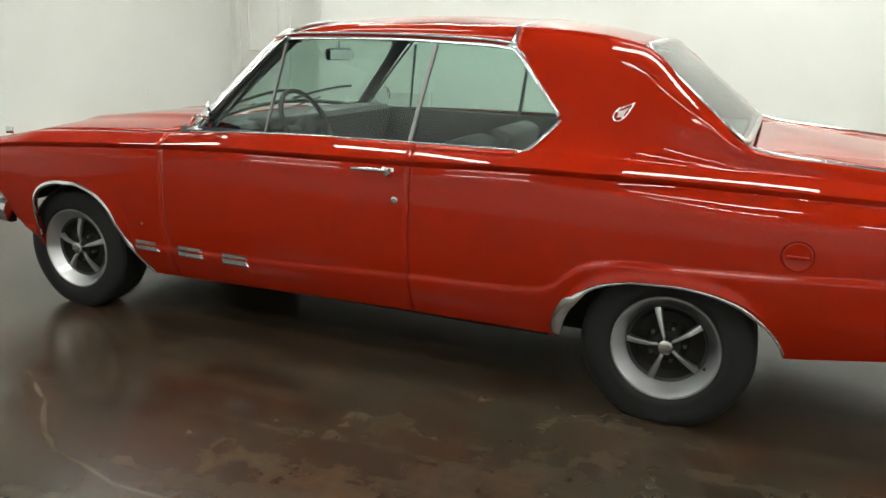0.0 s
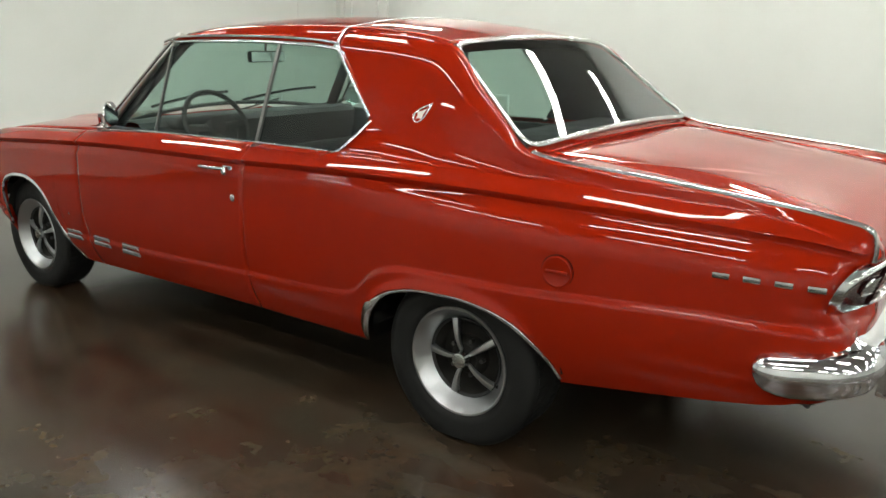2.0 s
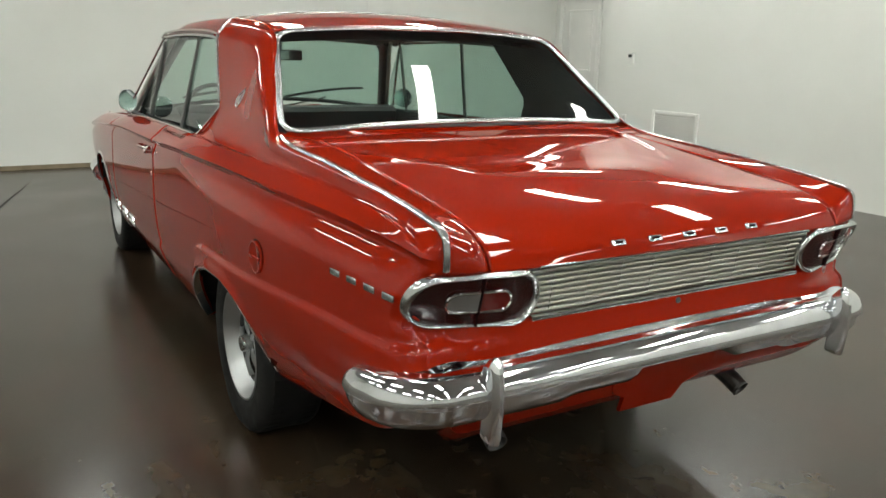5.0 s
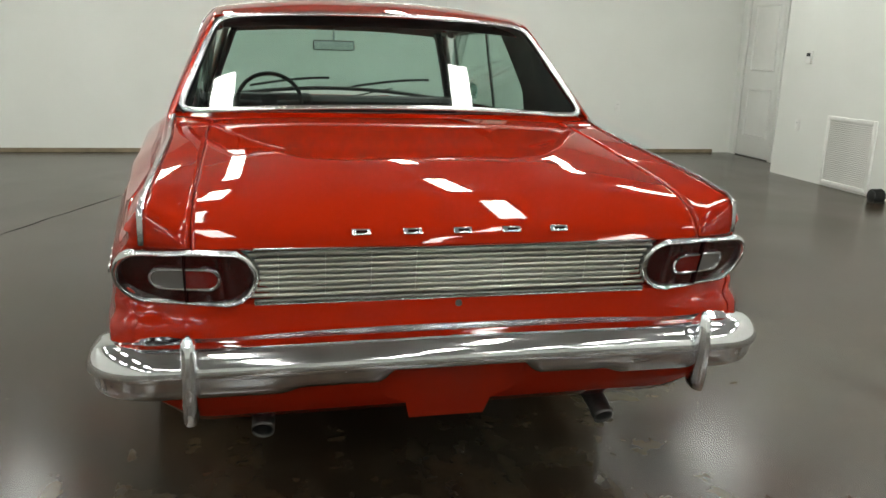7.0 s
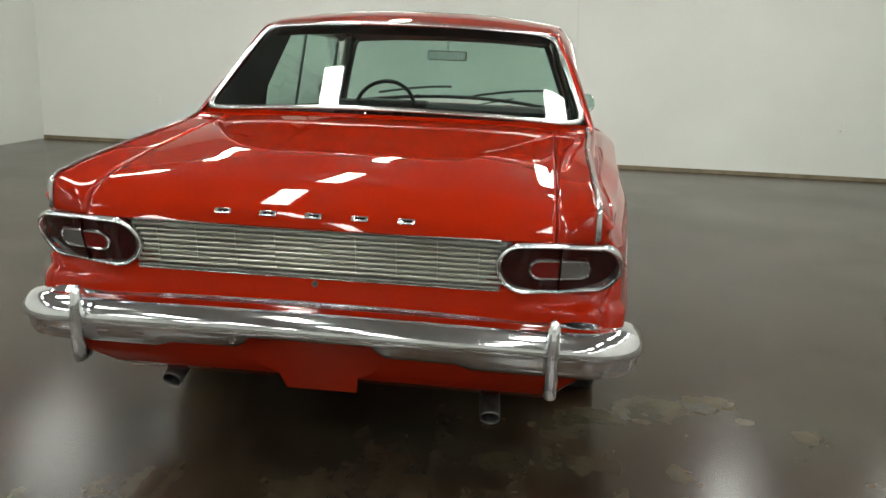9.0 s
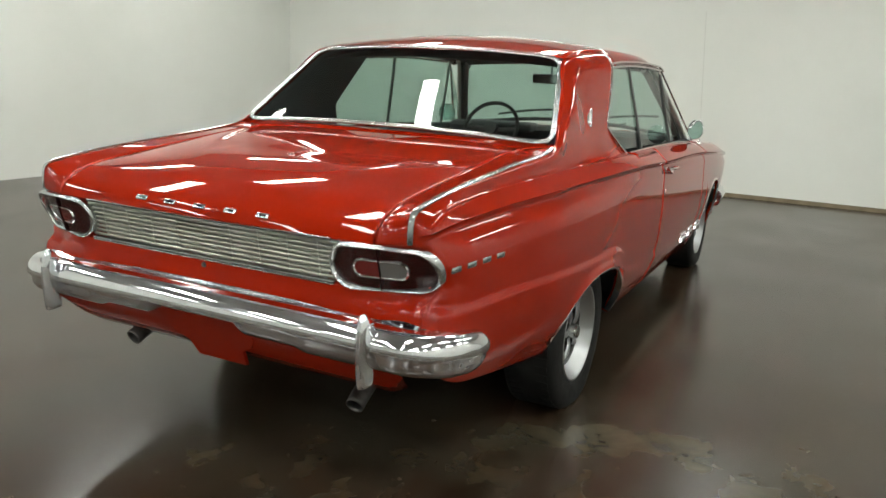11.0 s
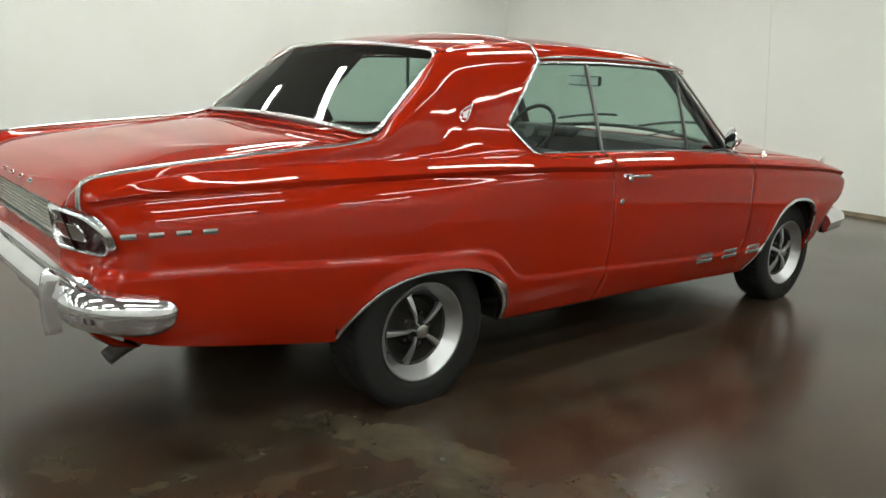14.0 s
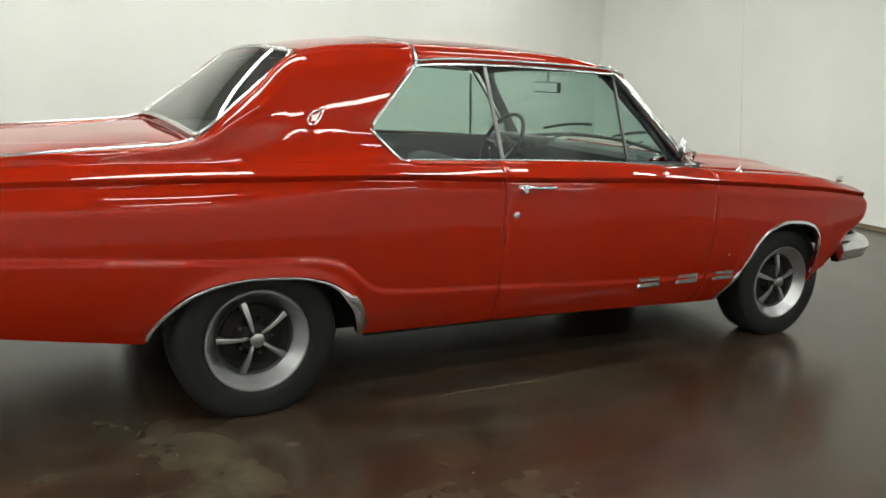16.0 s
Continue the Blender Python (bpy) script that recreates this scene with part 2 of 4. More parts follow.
def sweep(path, section, closed=False, up=(0, 0, 1), caps=True, bm=None, scales=None):
    """A closed section (list of (across, up) pairs) carried along a path of points."""
    path = [Vector(p) for p in path]
    rows = []
    n = len(path)
    for i, p in enumerate(path):
        a = path[(i - 1) % n] if closed or i else path[i]
        b = path[(i + 1) % n] if closed or i < n - 1 else path[i]
        d = (b - a).normalized()
        u = Vector(up[i] if isinstance(up, list) else up)
        u = (u - d * u.dot(d)).normalized()
        s = d.cross(u)
        k = scales[i] if scales else 1.0
        sec = section[i] if isinstance(section[0], list) else section
        rows.append([p + s * (x * k) + u * (z * k) for x, z in sec])
    if closed:
        rows.append(rows[0])
    b = sheet(rows, wrap=True)
    if closed:
        weld(b, 1e-6)
    elif caps:
        b.verts.ensure_lookup_table()
        m = len(rows[0])
        b.faces.new([b.verts[i] for i in range(m)][::-1])
        b.faces.new([b.verts[len(rows) * m - m + i] for i in range(m)])
    bmesh.ops.recalc_face_normals(b, faces=b.faces[:])
    return join(bm, b)


def ring(r, n=10, sx=1.0, sz=1.0):
    return [(r * sx * math.cos(2 * math.pi * i / n), r * sz * math.sin(2 * math.pi * i / n)) for i in range(n)]


def lathe(profile, n=48, bm=None, axis="x"):
    """Turns a profile of (along axis, radius) round an axis."""
    rows = []
    for i in range(n):
        a = 2 * math.pi * i / n
        rows.append([(h, r * math.cos(a), r * math.sin(a)) for h, r in profile])
    rows.append(rows[0])
    b = weld(sheet(rows), 1e-5)
    bmesh.ops.recalc_face_normals(b, faces=b.faces[:])
    return join(bm, b)


def curve(*pts):
    """A smooth monotone curve through (x, value) pairs."""
    xs = np.array([p[0] for p in pts], float)
    ys = np.array([p[1] for p in pts], float)
    o = np.argsort(xs)
    xs, ys = xs[o], ys[o]
    h = np.diff(xs)
    d = np.diff(ys) / h
    m = np.zeros(len(xs))
    m[0], m[-1] = d[0], d[-1]
    for i in range(1, len(xs) - 1):
        if d[i - 1] * d[i] > 0:
            w1, w2 = 2 * h[i] + h[i - 1], h[i] + 2 * h[i - 1]
            m[i] = (w1 + w2) / (w1 / d[i - 1] + w2 / d[i])

    def value(x):
        if x <= xs[0]:
            return float(ys[0])
        if x >= xs[-1]:
            return float(ys[-1])
        i = int(np.searchsorted(xs, x)) - 1
        s = (x - xs[i]) / h[i]
        return float((2 * s**3 - 3 * s**2 + 1) * ys[i] + (s**3 - 2 * s**2 + s) * h[i] * m[i] + (-2 * s**3 + 3 * s**2) * ys[i + 1] + (s**3 - s**2) * h[i] * m[i + 1])

    return value


def track(pts, n=8):
    """A smooth path of points through the given ones, n steps a span."""
    P = [Vector(p) for p in pts]
    out = []
    for i in range(len(P) - 1):
        a, b = P[max(i - 1, 0)], P[min(i + 2, len(P) - 1)]
        p, q = P[i], P[i + 1]
        for k in range(n):
            s = k / n
            out.append(0.5 * (2 * p + (q - a) * s + (2 * a - 5 * p + 4 * q - b) * s * s + (3 * p - a - 3 * q + b) * s**3))
    out.append(P[-1])
    return out


def ease(t):
    t = min(1.0, max(0.0, t))
    return t * t * (3 - 2 * t)


def span(a, b, n):
    return [a + (b - a) * i / (n - 1) for i in range(n)]


# ---- room ----
X0, X1, X2, Y0, Y1, YD = -5.9, 5.78, 5.25, -12.5, 6.8, 5.08


def slab(name, a, b, mat, label="", kind="structure", bevel=0.0):
    c = [(p + q) / 2 for p, q in zip(a, b)]
    s = [q - p for p, q in zip(a, b)]
    return tagged(obj(name, box(*c, *s, bevel), mat), label, "", "", kind)


slab("floor", (X0 - 0.2, Y0 - 0.2, -0.2), (X1 + 0.2, Y1 + 0.2, 0), FLOOR, "dark brown stained and sealed concrete floor")
slab("ceiling", (X0 - 0.2, Y0 - 0.2, CEILING), (X1 + 0.2, Y1 + 0.2, CEILING + 0.2), CEIL, "plain pale grey ceiling")
slab("wall_north", (X0 - 0.2, Y1, 0), (X1 + 0.2, Y1 + 0.2, CEILING), WALL, "white painted drywall behind the car's nose")
slab("wall_south", (X0 - 0.2, Y0 - 0.2, 0), (X1 + 0.2, Y0, CEILING), WALL, "plain white painted wall")
slab("wall_west", (X0 - 0.2, Y0, 0), (X0, Y1, CEILING), WALL, "white painted drywall")
slab("wall_east", (X2, Y0, 0), (X1 + 0.2, YD, CEILING), WALL, "white painted drywall with a vent")
slab("baseboard_north", (X0, Y1 - 0.015, 0), (X1 - 0.25, Y1, 0.045), WOOD, "low dark wooden baseboard")


def ceiling_lamp(x, y):
    lamp = empty("ceiling_light", at=(x, y, CEILING))
    tagged(lamp, "long white fluorescent ceiling light with a glowing diffuser", "ceiling light", "ceiling lights")
    part("housing", box(0, 0, -0.03, 0.20, 1.24, 0.06, 0.008), WHITE, lamp)
    part("diffuser", box(0, 0, -0.068, 0.165, 1.21, 0.02, 0.008), TUBE, lamp)
    return lamp


first = ceiling_lamp(-4.62, -9.84)
for ix in range(6):
    for iy in range(7):
        if ix or iy:
            copy_thing(first, pose(-4.62 + 1.85 * ix, -9.84 + 2.4 * iy, CEILING))

# ---- the car: lines of the body (y ahead of the rear axle, z up, x half width) ----
car = empty("car")
tagged(car, "shiny red two-door hardtop car from the sixties with chrome trim", "car")

W = curve((-1.24, 0.784), (-1.11, 0.796), (-0.87, 0.821), (-0.6, 0.851), (-0.4, 0.870), (0, 0.884), (1, 0.891), (2.2, 0.884), (2.8, 0.876), (3.1, 0.867), (3.3, 0.859), (3.42, 0.852), (3.5, 0.845))
ZC = curve((-1.24, 0.868), (-1.1, 0.882), (-1.0, 0.888), (-0.6, 0.903), (0, 0.914), (0.5, 0.918), (1, 0.902), (1.86, 0.884), (2.24, 0.867), (3.15, 0.807), (3.35, 0.79), (3.5, 0.772))
BELT = curve((-0.3, 0.974), (0.58, 0.964), (1.03, 0.961), (1.46, 0.954), (2.02, 0.929), (2.32, 0.905), (2.6, 0.891), (2.9, 0.873), (3.2, 0.846), (3.35, 0.829), (3.5, 0.81))
RIDGE = curve((3.0, 0.385), (2.3, 0.388), (1.8, 0.40), (1.0, 0.437), (0.46, 0.464), (0.41, 0.485), (0.36, 0.53), (0.306, 0.575), (0.24, 0.598), (0.17, 0.609), (-0.03, 0.613), (-0.27, 0.622), (-0.53, 0.636), (-0.9, 0.648), (-1.24, 0.65))
BOTTOM = curve((3.40, 0.36), (3.05, 0.29), (2.36, 0.238), (1.9, 0.252), (1.05, 0.275), (0.40, 0.278), (-0.41, 0.326), (-0.7, 0.364), (-0.95, 0.404), (-1.10, 0.438), (-1.24, 0.495))
ARCH_R = curve((0.402, 0.276), (0.394, 0.32), (0.376, 0.375), (0.347, 0.428), (0.27, 0.497), (0.2, 0.527), (0.1, 0.547), (-0.04, 0.552), (-0.14, 0.540), (-0.25, 0.505), (-0.32, 0.455), (-0.392, 0.372), (-0.409, 0.328))
ARCH_F = curve((2.36, 0.238), (2.43, 0.335), (2.495, 0.43), (2.555, 0.545), (2.65, 0.611), (2.76, 0.636), (2.86, 0.632), (2.96, 0.607), (3.01, 0.565), (3.036, 0.51), (3.046, 0.42), (3.05, 0.29))
NOSE_Y = curve((0.84, 3.285), (0.814, 3.325), (0.772, 3.385), (0.74, 3.412), (0.716, 3.425), (0.685, 3.428), (0.662, 3.424), (0.621, 3.395), (0.591, 3.35), (0.568, 3.30), (0.50, 3.25), (0.42, 3.21), (0.34, 3.12), (0.29, 3.08))


RISE = curve((-1.24, 0.006), (-1.1, 0.030), (-0.9, 0.044), (-0.3, 0.054), (0.2, 0.052), (0.58, 0.047))


def rise_at(y):
    """Height of the shoulder above the upper crease."""
    return RISE(y) if y < 0.58 else BELT(y) - ZC(y)


def lower(y):
    if -0.409 < y < 0.402:
        return ARCH_R(y)
    if 2.36 < y < 3.05:
        return ARCH_F(y)
    return BOTTOM(y)


def lean(y, z):
    """Carries the front end of the fender back along the nose line."""
    if y <= 3.06:
        return y
    return 3.06 + (y - 3.06) * (NOSE_Y(z) - 3.06) / (3.495 - 3.06)


def side_x(y, z):
    """Half width of the body side below the upper crease."""
    w, zc = W(y), ZC(y)
    d = d0 = zc - z
    soft = 1 - 0.55 * ease((-0.1 - y) / 0.6)
    x = w - 0.006 - 0.018 * soft * ease(d / 0.022) + 0.015 * soft * ease((d - 0.018) / 0.045) + 0.009 * ease((d - 0.05) / 0.22)
    if z < 0.55:
        x -= (0.80 + 0.40 * ease((-0.2 - y) / 0.4)) * (0.55 - z) ** 2
    if -0.42 < y < 0.41 and z > ARCH_R(y):
        x += 0.013 * ease(1 - (z - ARCH_R(y)) / 0.050)
    x += 0.011 * ease((RIDGE(y) + 0.012 - z) / 0.026)
    if z < 0.80:
        x -= 0.10 * (0.80 - z) ** 2
    if y < -0.95:
        x -= 0.20 * (-(y + 0.95)) ** 2 * ease((0.62 - z) / 0.1)
    d = y + 1.24
    r = 0.03 + 0.025 * ease((0.705 - z) / 0.05)
    if d < r:
        x -= r - math.sqrt(max(0.0, r**2 - (r - d) ** 2))
    # the shoulder draws in towards the tail
    x -= 0.040 * ease((0.6 - y) / 0.9) * ease((0.115 - d0) / 0.115)
    return x


ROLL = curve((-1.24, 0.06), (-1.1, 0.22), (-0.9, 0.70), (-0.7, 1.0), (0.6, 1.0))


def fwd(x):
    """How far the tail corner draws forward at this half width."""
    return 0.045 * (max(0.0, abs(x) - 0.62) / 0.165) ** 1.6


UNDERCUT = curve((0.93, 0.0), (0.88, 0.006), (0.835, 0.014), (0.765, 0.034), (0.705, 0.052), (0.682, 0.051), (0.668, 0.046), (0.656, 0.030), (0.645, 0.022), (0.61, 0.015), (0.55, 0.0))


def under(x, z):
    """How far the outer end of the tail leans forward below the fin."""
    return UNDERCUT(z) * ease((abs(x) - 0.50) / 0.28)


def swept(ob):
    """Draws the tail corner of a panel forward, more so at the fin."""
    for v in ob.data.vertices:
        if v.co.y < -1.0:
            lift = 0.009 * ease((v.co.z - 0.845) / 0.075) * ease((abs(v.co.x) - 0.61) / 0.06)
            seat_in = 0.018 * ease((0.842 - v.co.z) / 0.02) * ease((v.co.z - 0.692) / 0.02) * ease((abs(v.co.x) - 0.60) / 0.06)
            v.co.y += (fwd(v.co.x) + under(v.co.x, v.co.z) + lift + seat_in) * ease((-1.0 - v.co.y) / 0.24)
    return ob


def columns(y0, y1):
    ys = set(round(v, 4) for v in np.arange(y0, y1, 0.03)) | {y0, y1}
    if y0 < -1.2:
        ys |= {-1.2385, -1.234, -1.228, -1.22, -1.205, -1.19}
    for a, b in ((-0.409, -0.34), (0.33, 0.402), (2.36, 2.39), (2.99, 3.05)):
        for v in span(a, b, 9):
            if y0 < v < y1:
                ys.add(round(v, 4))
    ys = sorted(ys)
    keep = [ys[0]]
    for v in ys[1:]:
        if v - keep[-1] > 0.003:
            keep.append(v)
    keep[-1] = y1
    return keep


def side_rows(y0, y1, top=True):
    """Columns of points from the belt down to the lower edge, as (x, y, z) with x the half width."""
    cols = []
    for y in columns(y0, y1):
        zc, zl = ZC(y), lower(y)
        w = W(y)
        c = []
        rise = rise_at(y)
        if top:
            c.append((w - 0.096, lean(y, BELT(y)), BELT(y)))
            c.append((w - 0.074, lean(y, BELT(y)), BELT(y) - 0.002))
        t = side_x(y, zc) + 0.006
        q = ROLL(y) if y < 0.6 else 1.0
        c.append((t - 0.056 * q, lean(y, zc + rise * 0.78), zc + rise * 0.78))
        c.append((t - 0.034 * q, lean(y, zc + rise * 0.46), zc + rise * 0.46))
        c.append((t - 0.010 * q, lean(y, zc), zc + rise * 0.10))
        c.append((t - 0.0055 * q, lean(y, zc), zc + 0.001))
        zs = [zc - d for d in (0.004, 0.010, 0.016, 0.022, 0.028, 0.035, 0.043, 0.051, 0.06, 0.075, 0.10)]
        r = RIDGE(y)
        body = [zc - 0.10 + (r + 0.03 - zc + 0.10) * k / 7 for k in range(1, 8)]
        edge = [r + 0.022, r + 0.014, r + 0.006, r - 0.002, r - 0.01, r - 0.018]
        tail = [r - 0.018 + (zl - r + 0.018) * k / 6 for k in range(1, 7)]
        zs += body + edge + tail
        # squeeze the rows that would fall below the lower edge
        if zl > r - 0.02:
            zs = zs[:11] + [zs[10] + (zl - zs[10]) * k / 19 for k in range(1, 20)]
        for z in zs:
            c.append((side_x(y, z), lean(y, z), z))
        c.append((side_x(y, zl) - 0.018, lean(y, zl), zl - 0.001 + 0.004))
        cols.append(c)
    return cols


def mirrored(cols, s):
    return [[(s * x, y, z) for x, y, z in c] for c in cols]


def side_panel(name, y0, y1, s, label, top=True):
    return part(name, sheet(mirrored(side_rows(y0, y1, top), s), flip=s > 0), RED, car, label, 32, 0.004)


DOOR0, DOOR1 = 1.0, 2.213
GAPW = 0.0026


# greenhouse side: half width by height
def glass_x(z):
    return 0.7145 - (z - 1.09) * 0.21


def side_glass_x(z):
    """The window's outer moulding: it flares to the belt below the pillar's notch."""
    return glass_x(z) + 0.38 * max(0.0, 1.09 - z)


# window outline on each side as (y, z)
WIN = [(2.083, 0.934), (1.715, 1.322), (1.64, 1.342), (1.19, 1.352), (0.80, 1.343), (0.660, 1.328), (0.61, 1.29), (0.462, 1.10), (0.460, 1.078), (0.555, 0.974), (0.60, 0.960)]


# top line of the quarter: fin tip, deck side, rear window edge, roof edge
TOPLINE = [(0.704, -1.236, 0.914), (0.704, -1.214, 0.927), (0.703, -1.15, 0.937), (0.703, -0.95, 0.959), (0.706, -0.57, 0.990), (0.722, -0.3, 1.012), (0.722, -0.205, 1.034), (0.694, -0.10, 1.118), (0.653, 0.03, 1.225), (0.602, 0.19, 1.356), (0.600, 0.35, 1.386), (0.615, 0.67, 1.408)]
TOPU = [0.0, 0.025, 0.065, 0.18, 0.36, 0.50, 0.57, 0.66, 0.78, 0.88, 0.93, 1.0]


def poly_curve(us, pts):
    fs = [curve(*[(u, p[k]) for u, p in zip(us, pts)]) for k in range(3)]
    return lambda u: Vector((fs[0](u), fs[1](u), fs[2](u)))


top_line = poly_curve(TOPU, TOPLINE)


BASE_Y = curve((0, -1.24), (0.5, -0.25), (0.75, 0.20), (1.0, 0.598))


def base_line(u):
    y = BASE_Y(u)
    zc = ZC(y)
    rise = rise_at(y)
    return Vector((side_x(y, zc) + 0.006 - 0.056 * (ROLL(y) if y < 0.6 else 1.0), y, zc + rise * 0.78))


FRONT_X = curve((0, base_line(1).x), (0.06, 0.806), (0.12, 0.783), (0.20, 0.752), (0.30, 0.729), (0.45, 0.714), (0.62, 0.697), (0.78, 0.679), (0.84, 0.671), (0.92, 0.648), (1.0, 0.615))


def front_line(v):
    vs = [0, 0.12, 0.29, 0.31, 0.78, 0.84, 1.0]
    z = np.interp(v, vs, [base_line(1).z, 0.970, 1.080, 1.097, 1.315, 1.345, 1.408])
    y = np.interp(v, vs, [0.598, 0.558, 0.462, 0.462, 0.645, 0.668, 0.672])
    x = FRONT_X(v)
    return Vector((x, y, z))


def sail_patch():
    nv = 22
    a0, a1 = base_line(0), top_line(0)
    # the same stations as the side below, so that both meet point for point
    us = []
    for y in columns(-1.24, 0.598):
        lo, hi = 0.0, 1.0
        for _ in range(40):
            lo, hi = ((lo + hi) / 2, hi) if BASE_Y((lo + hi) / 2) < y else (lo, (lo + hi) / 2)
        us.append((lo + hi) / 2)
    us[0], us[-1] = 0.0, 1.0
    rows = []
    for u in us:
        row = []
        for j in range(nv + 1):
            v = j / nv
            c = (1 - v) * base_line(u) + v * top_line(u)
            d = (1 - u) * ((1 - v) * a0 + v * a1) + u * front_line(v)
            e = (1 - u) * (1 - v) * a0 + u * (1 - v) * front_line(0) + (1 - u) * v * a1 + u * v * front_line(1)
            p = c + d - e
            # the pillar swells slightly in its middle and flows into the fender below
            swell = 0.004 * math.sin(math.pi * v) * ease((u - 0.42) / 0.3) * (1 - ease((u - 0.78) / 0.22))
            p.x += swell
            row.append(tuple(p))
        rows.append(row)
    return rows


SAIL = sail_patch()
SAIL_POINTS = np.array([p for r in SAIL for p in r])


def sail_x(y, z):
    """Half width of the rear pillar's skin at this place."""
    d = (SAIL_POINTS[:, 1] - y) ** 2 + (SAIL_POINTS[:, 2] - z) ** 2
    k = np.argsort(d)[:4]
    w = 1 / (d[k] + 1e-6)
    return float((SAIL_POINTS[k, 0] * w).sum() / w.sum())


def quarter(s):
    cols = side_rows(-1.24, 0.598, top=False) + side_rows(0.598, DOOR0 - GAPW / 2, top=False)[1:]
    bm = sheet(mirrored(cols, s), flip=s > 0)
    sheet([[(s * x, y, z) for x, y, z in r] for r in SAIL], flip=s < 0, bm=bm)
    # ledge under the quarter window, between pillar and door
    ledge = []
    for y in span(0.598, DOOR0 - GAPW / 2, 8):
        zc = ZC(y)
        ledge.append([(s * (W(y) - 0.056), y, zc + (BELT(y) - zc) * 0.78), (s * (W(y) - 0.074), y, BELT(y) - 0.002), (s * (W(y) - 0.1), y, BELT(y))])
    sheet(ledge, flip=s < 0, bm=bm)
    return swept(part("quarter_panel", weld(bm, 0.0006), RED, car, "", 30, 0.004))


def tail_cap(s):
    """Closes the end of the quarter above the lamp, between the side and the fin."""
    col = [p for p in side_rows(-1.24, -1.2, top=False)[0] if p[2] > 0.834]
    edge = [p for p in SAIL[0]][1:]
    pts = col[::-1] + edge + [(0.698, -1.24, 0.834)]
    bm = bmesh.new()
    vs = [bm.verts.new((s * x, -1.2405, z)) for x, y, z in pts]
    bm.faces.new(vs if s > 0 else vs[::-1])
    return swept(part("tail_cap", bm, RED, car))


def tube_along(name, pts, width, height, parent, mat=CHROME, up=(0, 0, 1), label="", n=8, smooth=50):
    sec = [(width / 2 * math.copysign(abs(math.cos(a)) ** 0.7, math.cos(a)), height / 2 * math.copysign(abs(math.sin(a)) ** 0.7, math.sin(a))) for a in (2 * math.pi * i / n for i in range(n))]
    return part(name, sweep(pts, sec, up=up), mat, parent, label, smooth)


for s in (-1, 1):
    side_panel("front_fender", DOOR1 + GAPW / 2, 3.49, s, "")
    door = side_panel("door", DOOR0 + GAPW / 2, DOOR1 - GAPW / 2, s, "")
    quarter(s)
    tail_cap(s)
    # wheel opening mouldings
    pts = [(s * (side_x(y, ARCH_R(y)) + 0.002), y, ARCH_R(y) + 0.004) for y in columns(-0.407, 0.400)]
    sec = [(-s * q, w) for q, w in ((-0.010, -0.004), (0.013, -0.004), (0.013, 0.0005), (0.004, 0.0055), (-0.005, 0.0085), (-0.010, 0.007))]
    sc = [1.0 - 0.3 * ease((-0.25 - p[1]) / 0.15) + 1.5 * ease((p[1] - 0.27) / 0.07) * (1 - 0.4 * ease((0.32 - p[2]) / 0.05)) for p in pts]
    part("wheel_moulding", sweep(pts, sec, up=(s, 0, 0), scales=sc), CHROME, car, "chrome wheel arch moulding", 50)
    pts = [(s * (side_x(y, ARCH_F(y)) + 0.002), lean(y, ARCH_F(y)), ARCH_F(y) + 0.004) for y in columns(2.362, 3.049)]
    part("wheel_moulding", sweep(pts, sec, up=(s, 0, 0), scales=[0.85] * len(pts)), CHROME, car, "chrome wheel arch moulding", 50)
    # near-black strips stand in for the shade inside the door's shut lines
    for y in (DOOR0, DOOR1):
        pts = [(s * (side_x(y, z) - 0.0030), y, z) for z in span(ZC(y) - 0.002, BOTTOM(y) + 0.006, 30)]
        part("shut_line_shade", sweep(pts, ring(0.0024, 6), up=(0, 1, 0)), GAP, car)
    # near-black line in place of the shaded seam between door and sill
    pts = [(s * (side_x(y, BOTTOM(y) + 0.048) - 0.0006), y, BOTTOM(y) + 0.048) for y in span(DOOR0 + 0.004, DOOR1 - 0.004, 24)]
    part("sill_seam_shade", sweep(pts, ring(0.0024, 6)), GAP, car)
    # bright strip down the front edge of the rear pillar
    pts = [front_line(v) for v in span(0.31, 1.0, 24)]
    tube_along("pillar_strip", [(s * (p.x + 0.003), p.y + 0.002, p.z) for p in pts], 0.015, 0.011, car, TRIM, (s, 0, 0.4))
    # belt moulding from the mirror to the quarter window
    pts = [(s * (W(y) - 0.083), y, BELT(y) + 0.004) for y in span(0.60, 2.10, 30)]
    tube_along("belt_moulding", pts, 0.014, 0.009, car, TRIM)
    # side window frame
    ring_pts = track([(s * (side_glass_x(z) + 0.010), y, z) for y, z in WIN], 6)
    tube_along("window_frame", ring_pts, 0.013, 0.011, car, TRIM, (s, 0, 0.4))
    # bright strip along the quarter's top and up the pillar
    pts = [(s * (p.x + 0.003), p.y, p.z + 0.004) for p in (top_line(u) for u in span(0.0, 0.07, 8) + span(0.085, 0.56, 36))]
    swept(tube_along("quarter_strip", pts, 0.016, 0.009, car, TRIM, (s * 0.45, 0, 1)))
    p0 = top_line(0)
    drop = track([(s * (p0.x + 0.003), -1.224, p0.z + 0.0105), (s * (p0.x + 0.004), -1.240, p0.z + 0.001), (s * (p0.x + 0.004), -1.246, p0.z - 0.020), (s * (p0.x + 0.004), -1.247, 0.842)], 6)
    swept(tube_along("fin_cap", drop, 0.015, 0.009, car, TRIM, (0, -1, 0.2)))

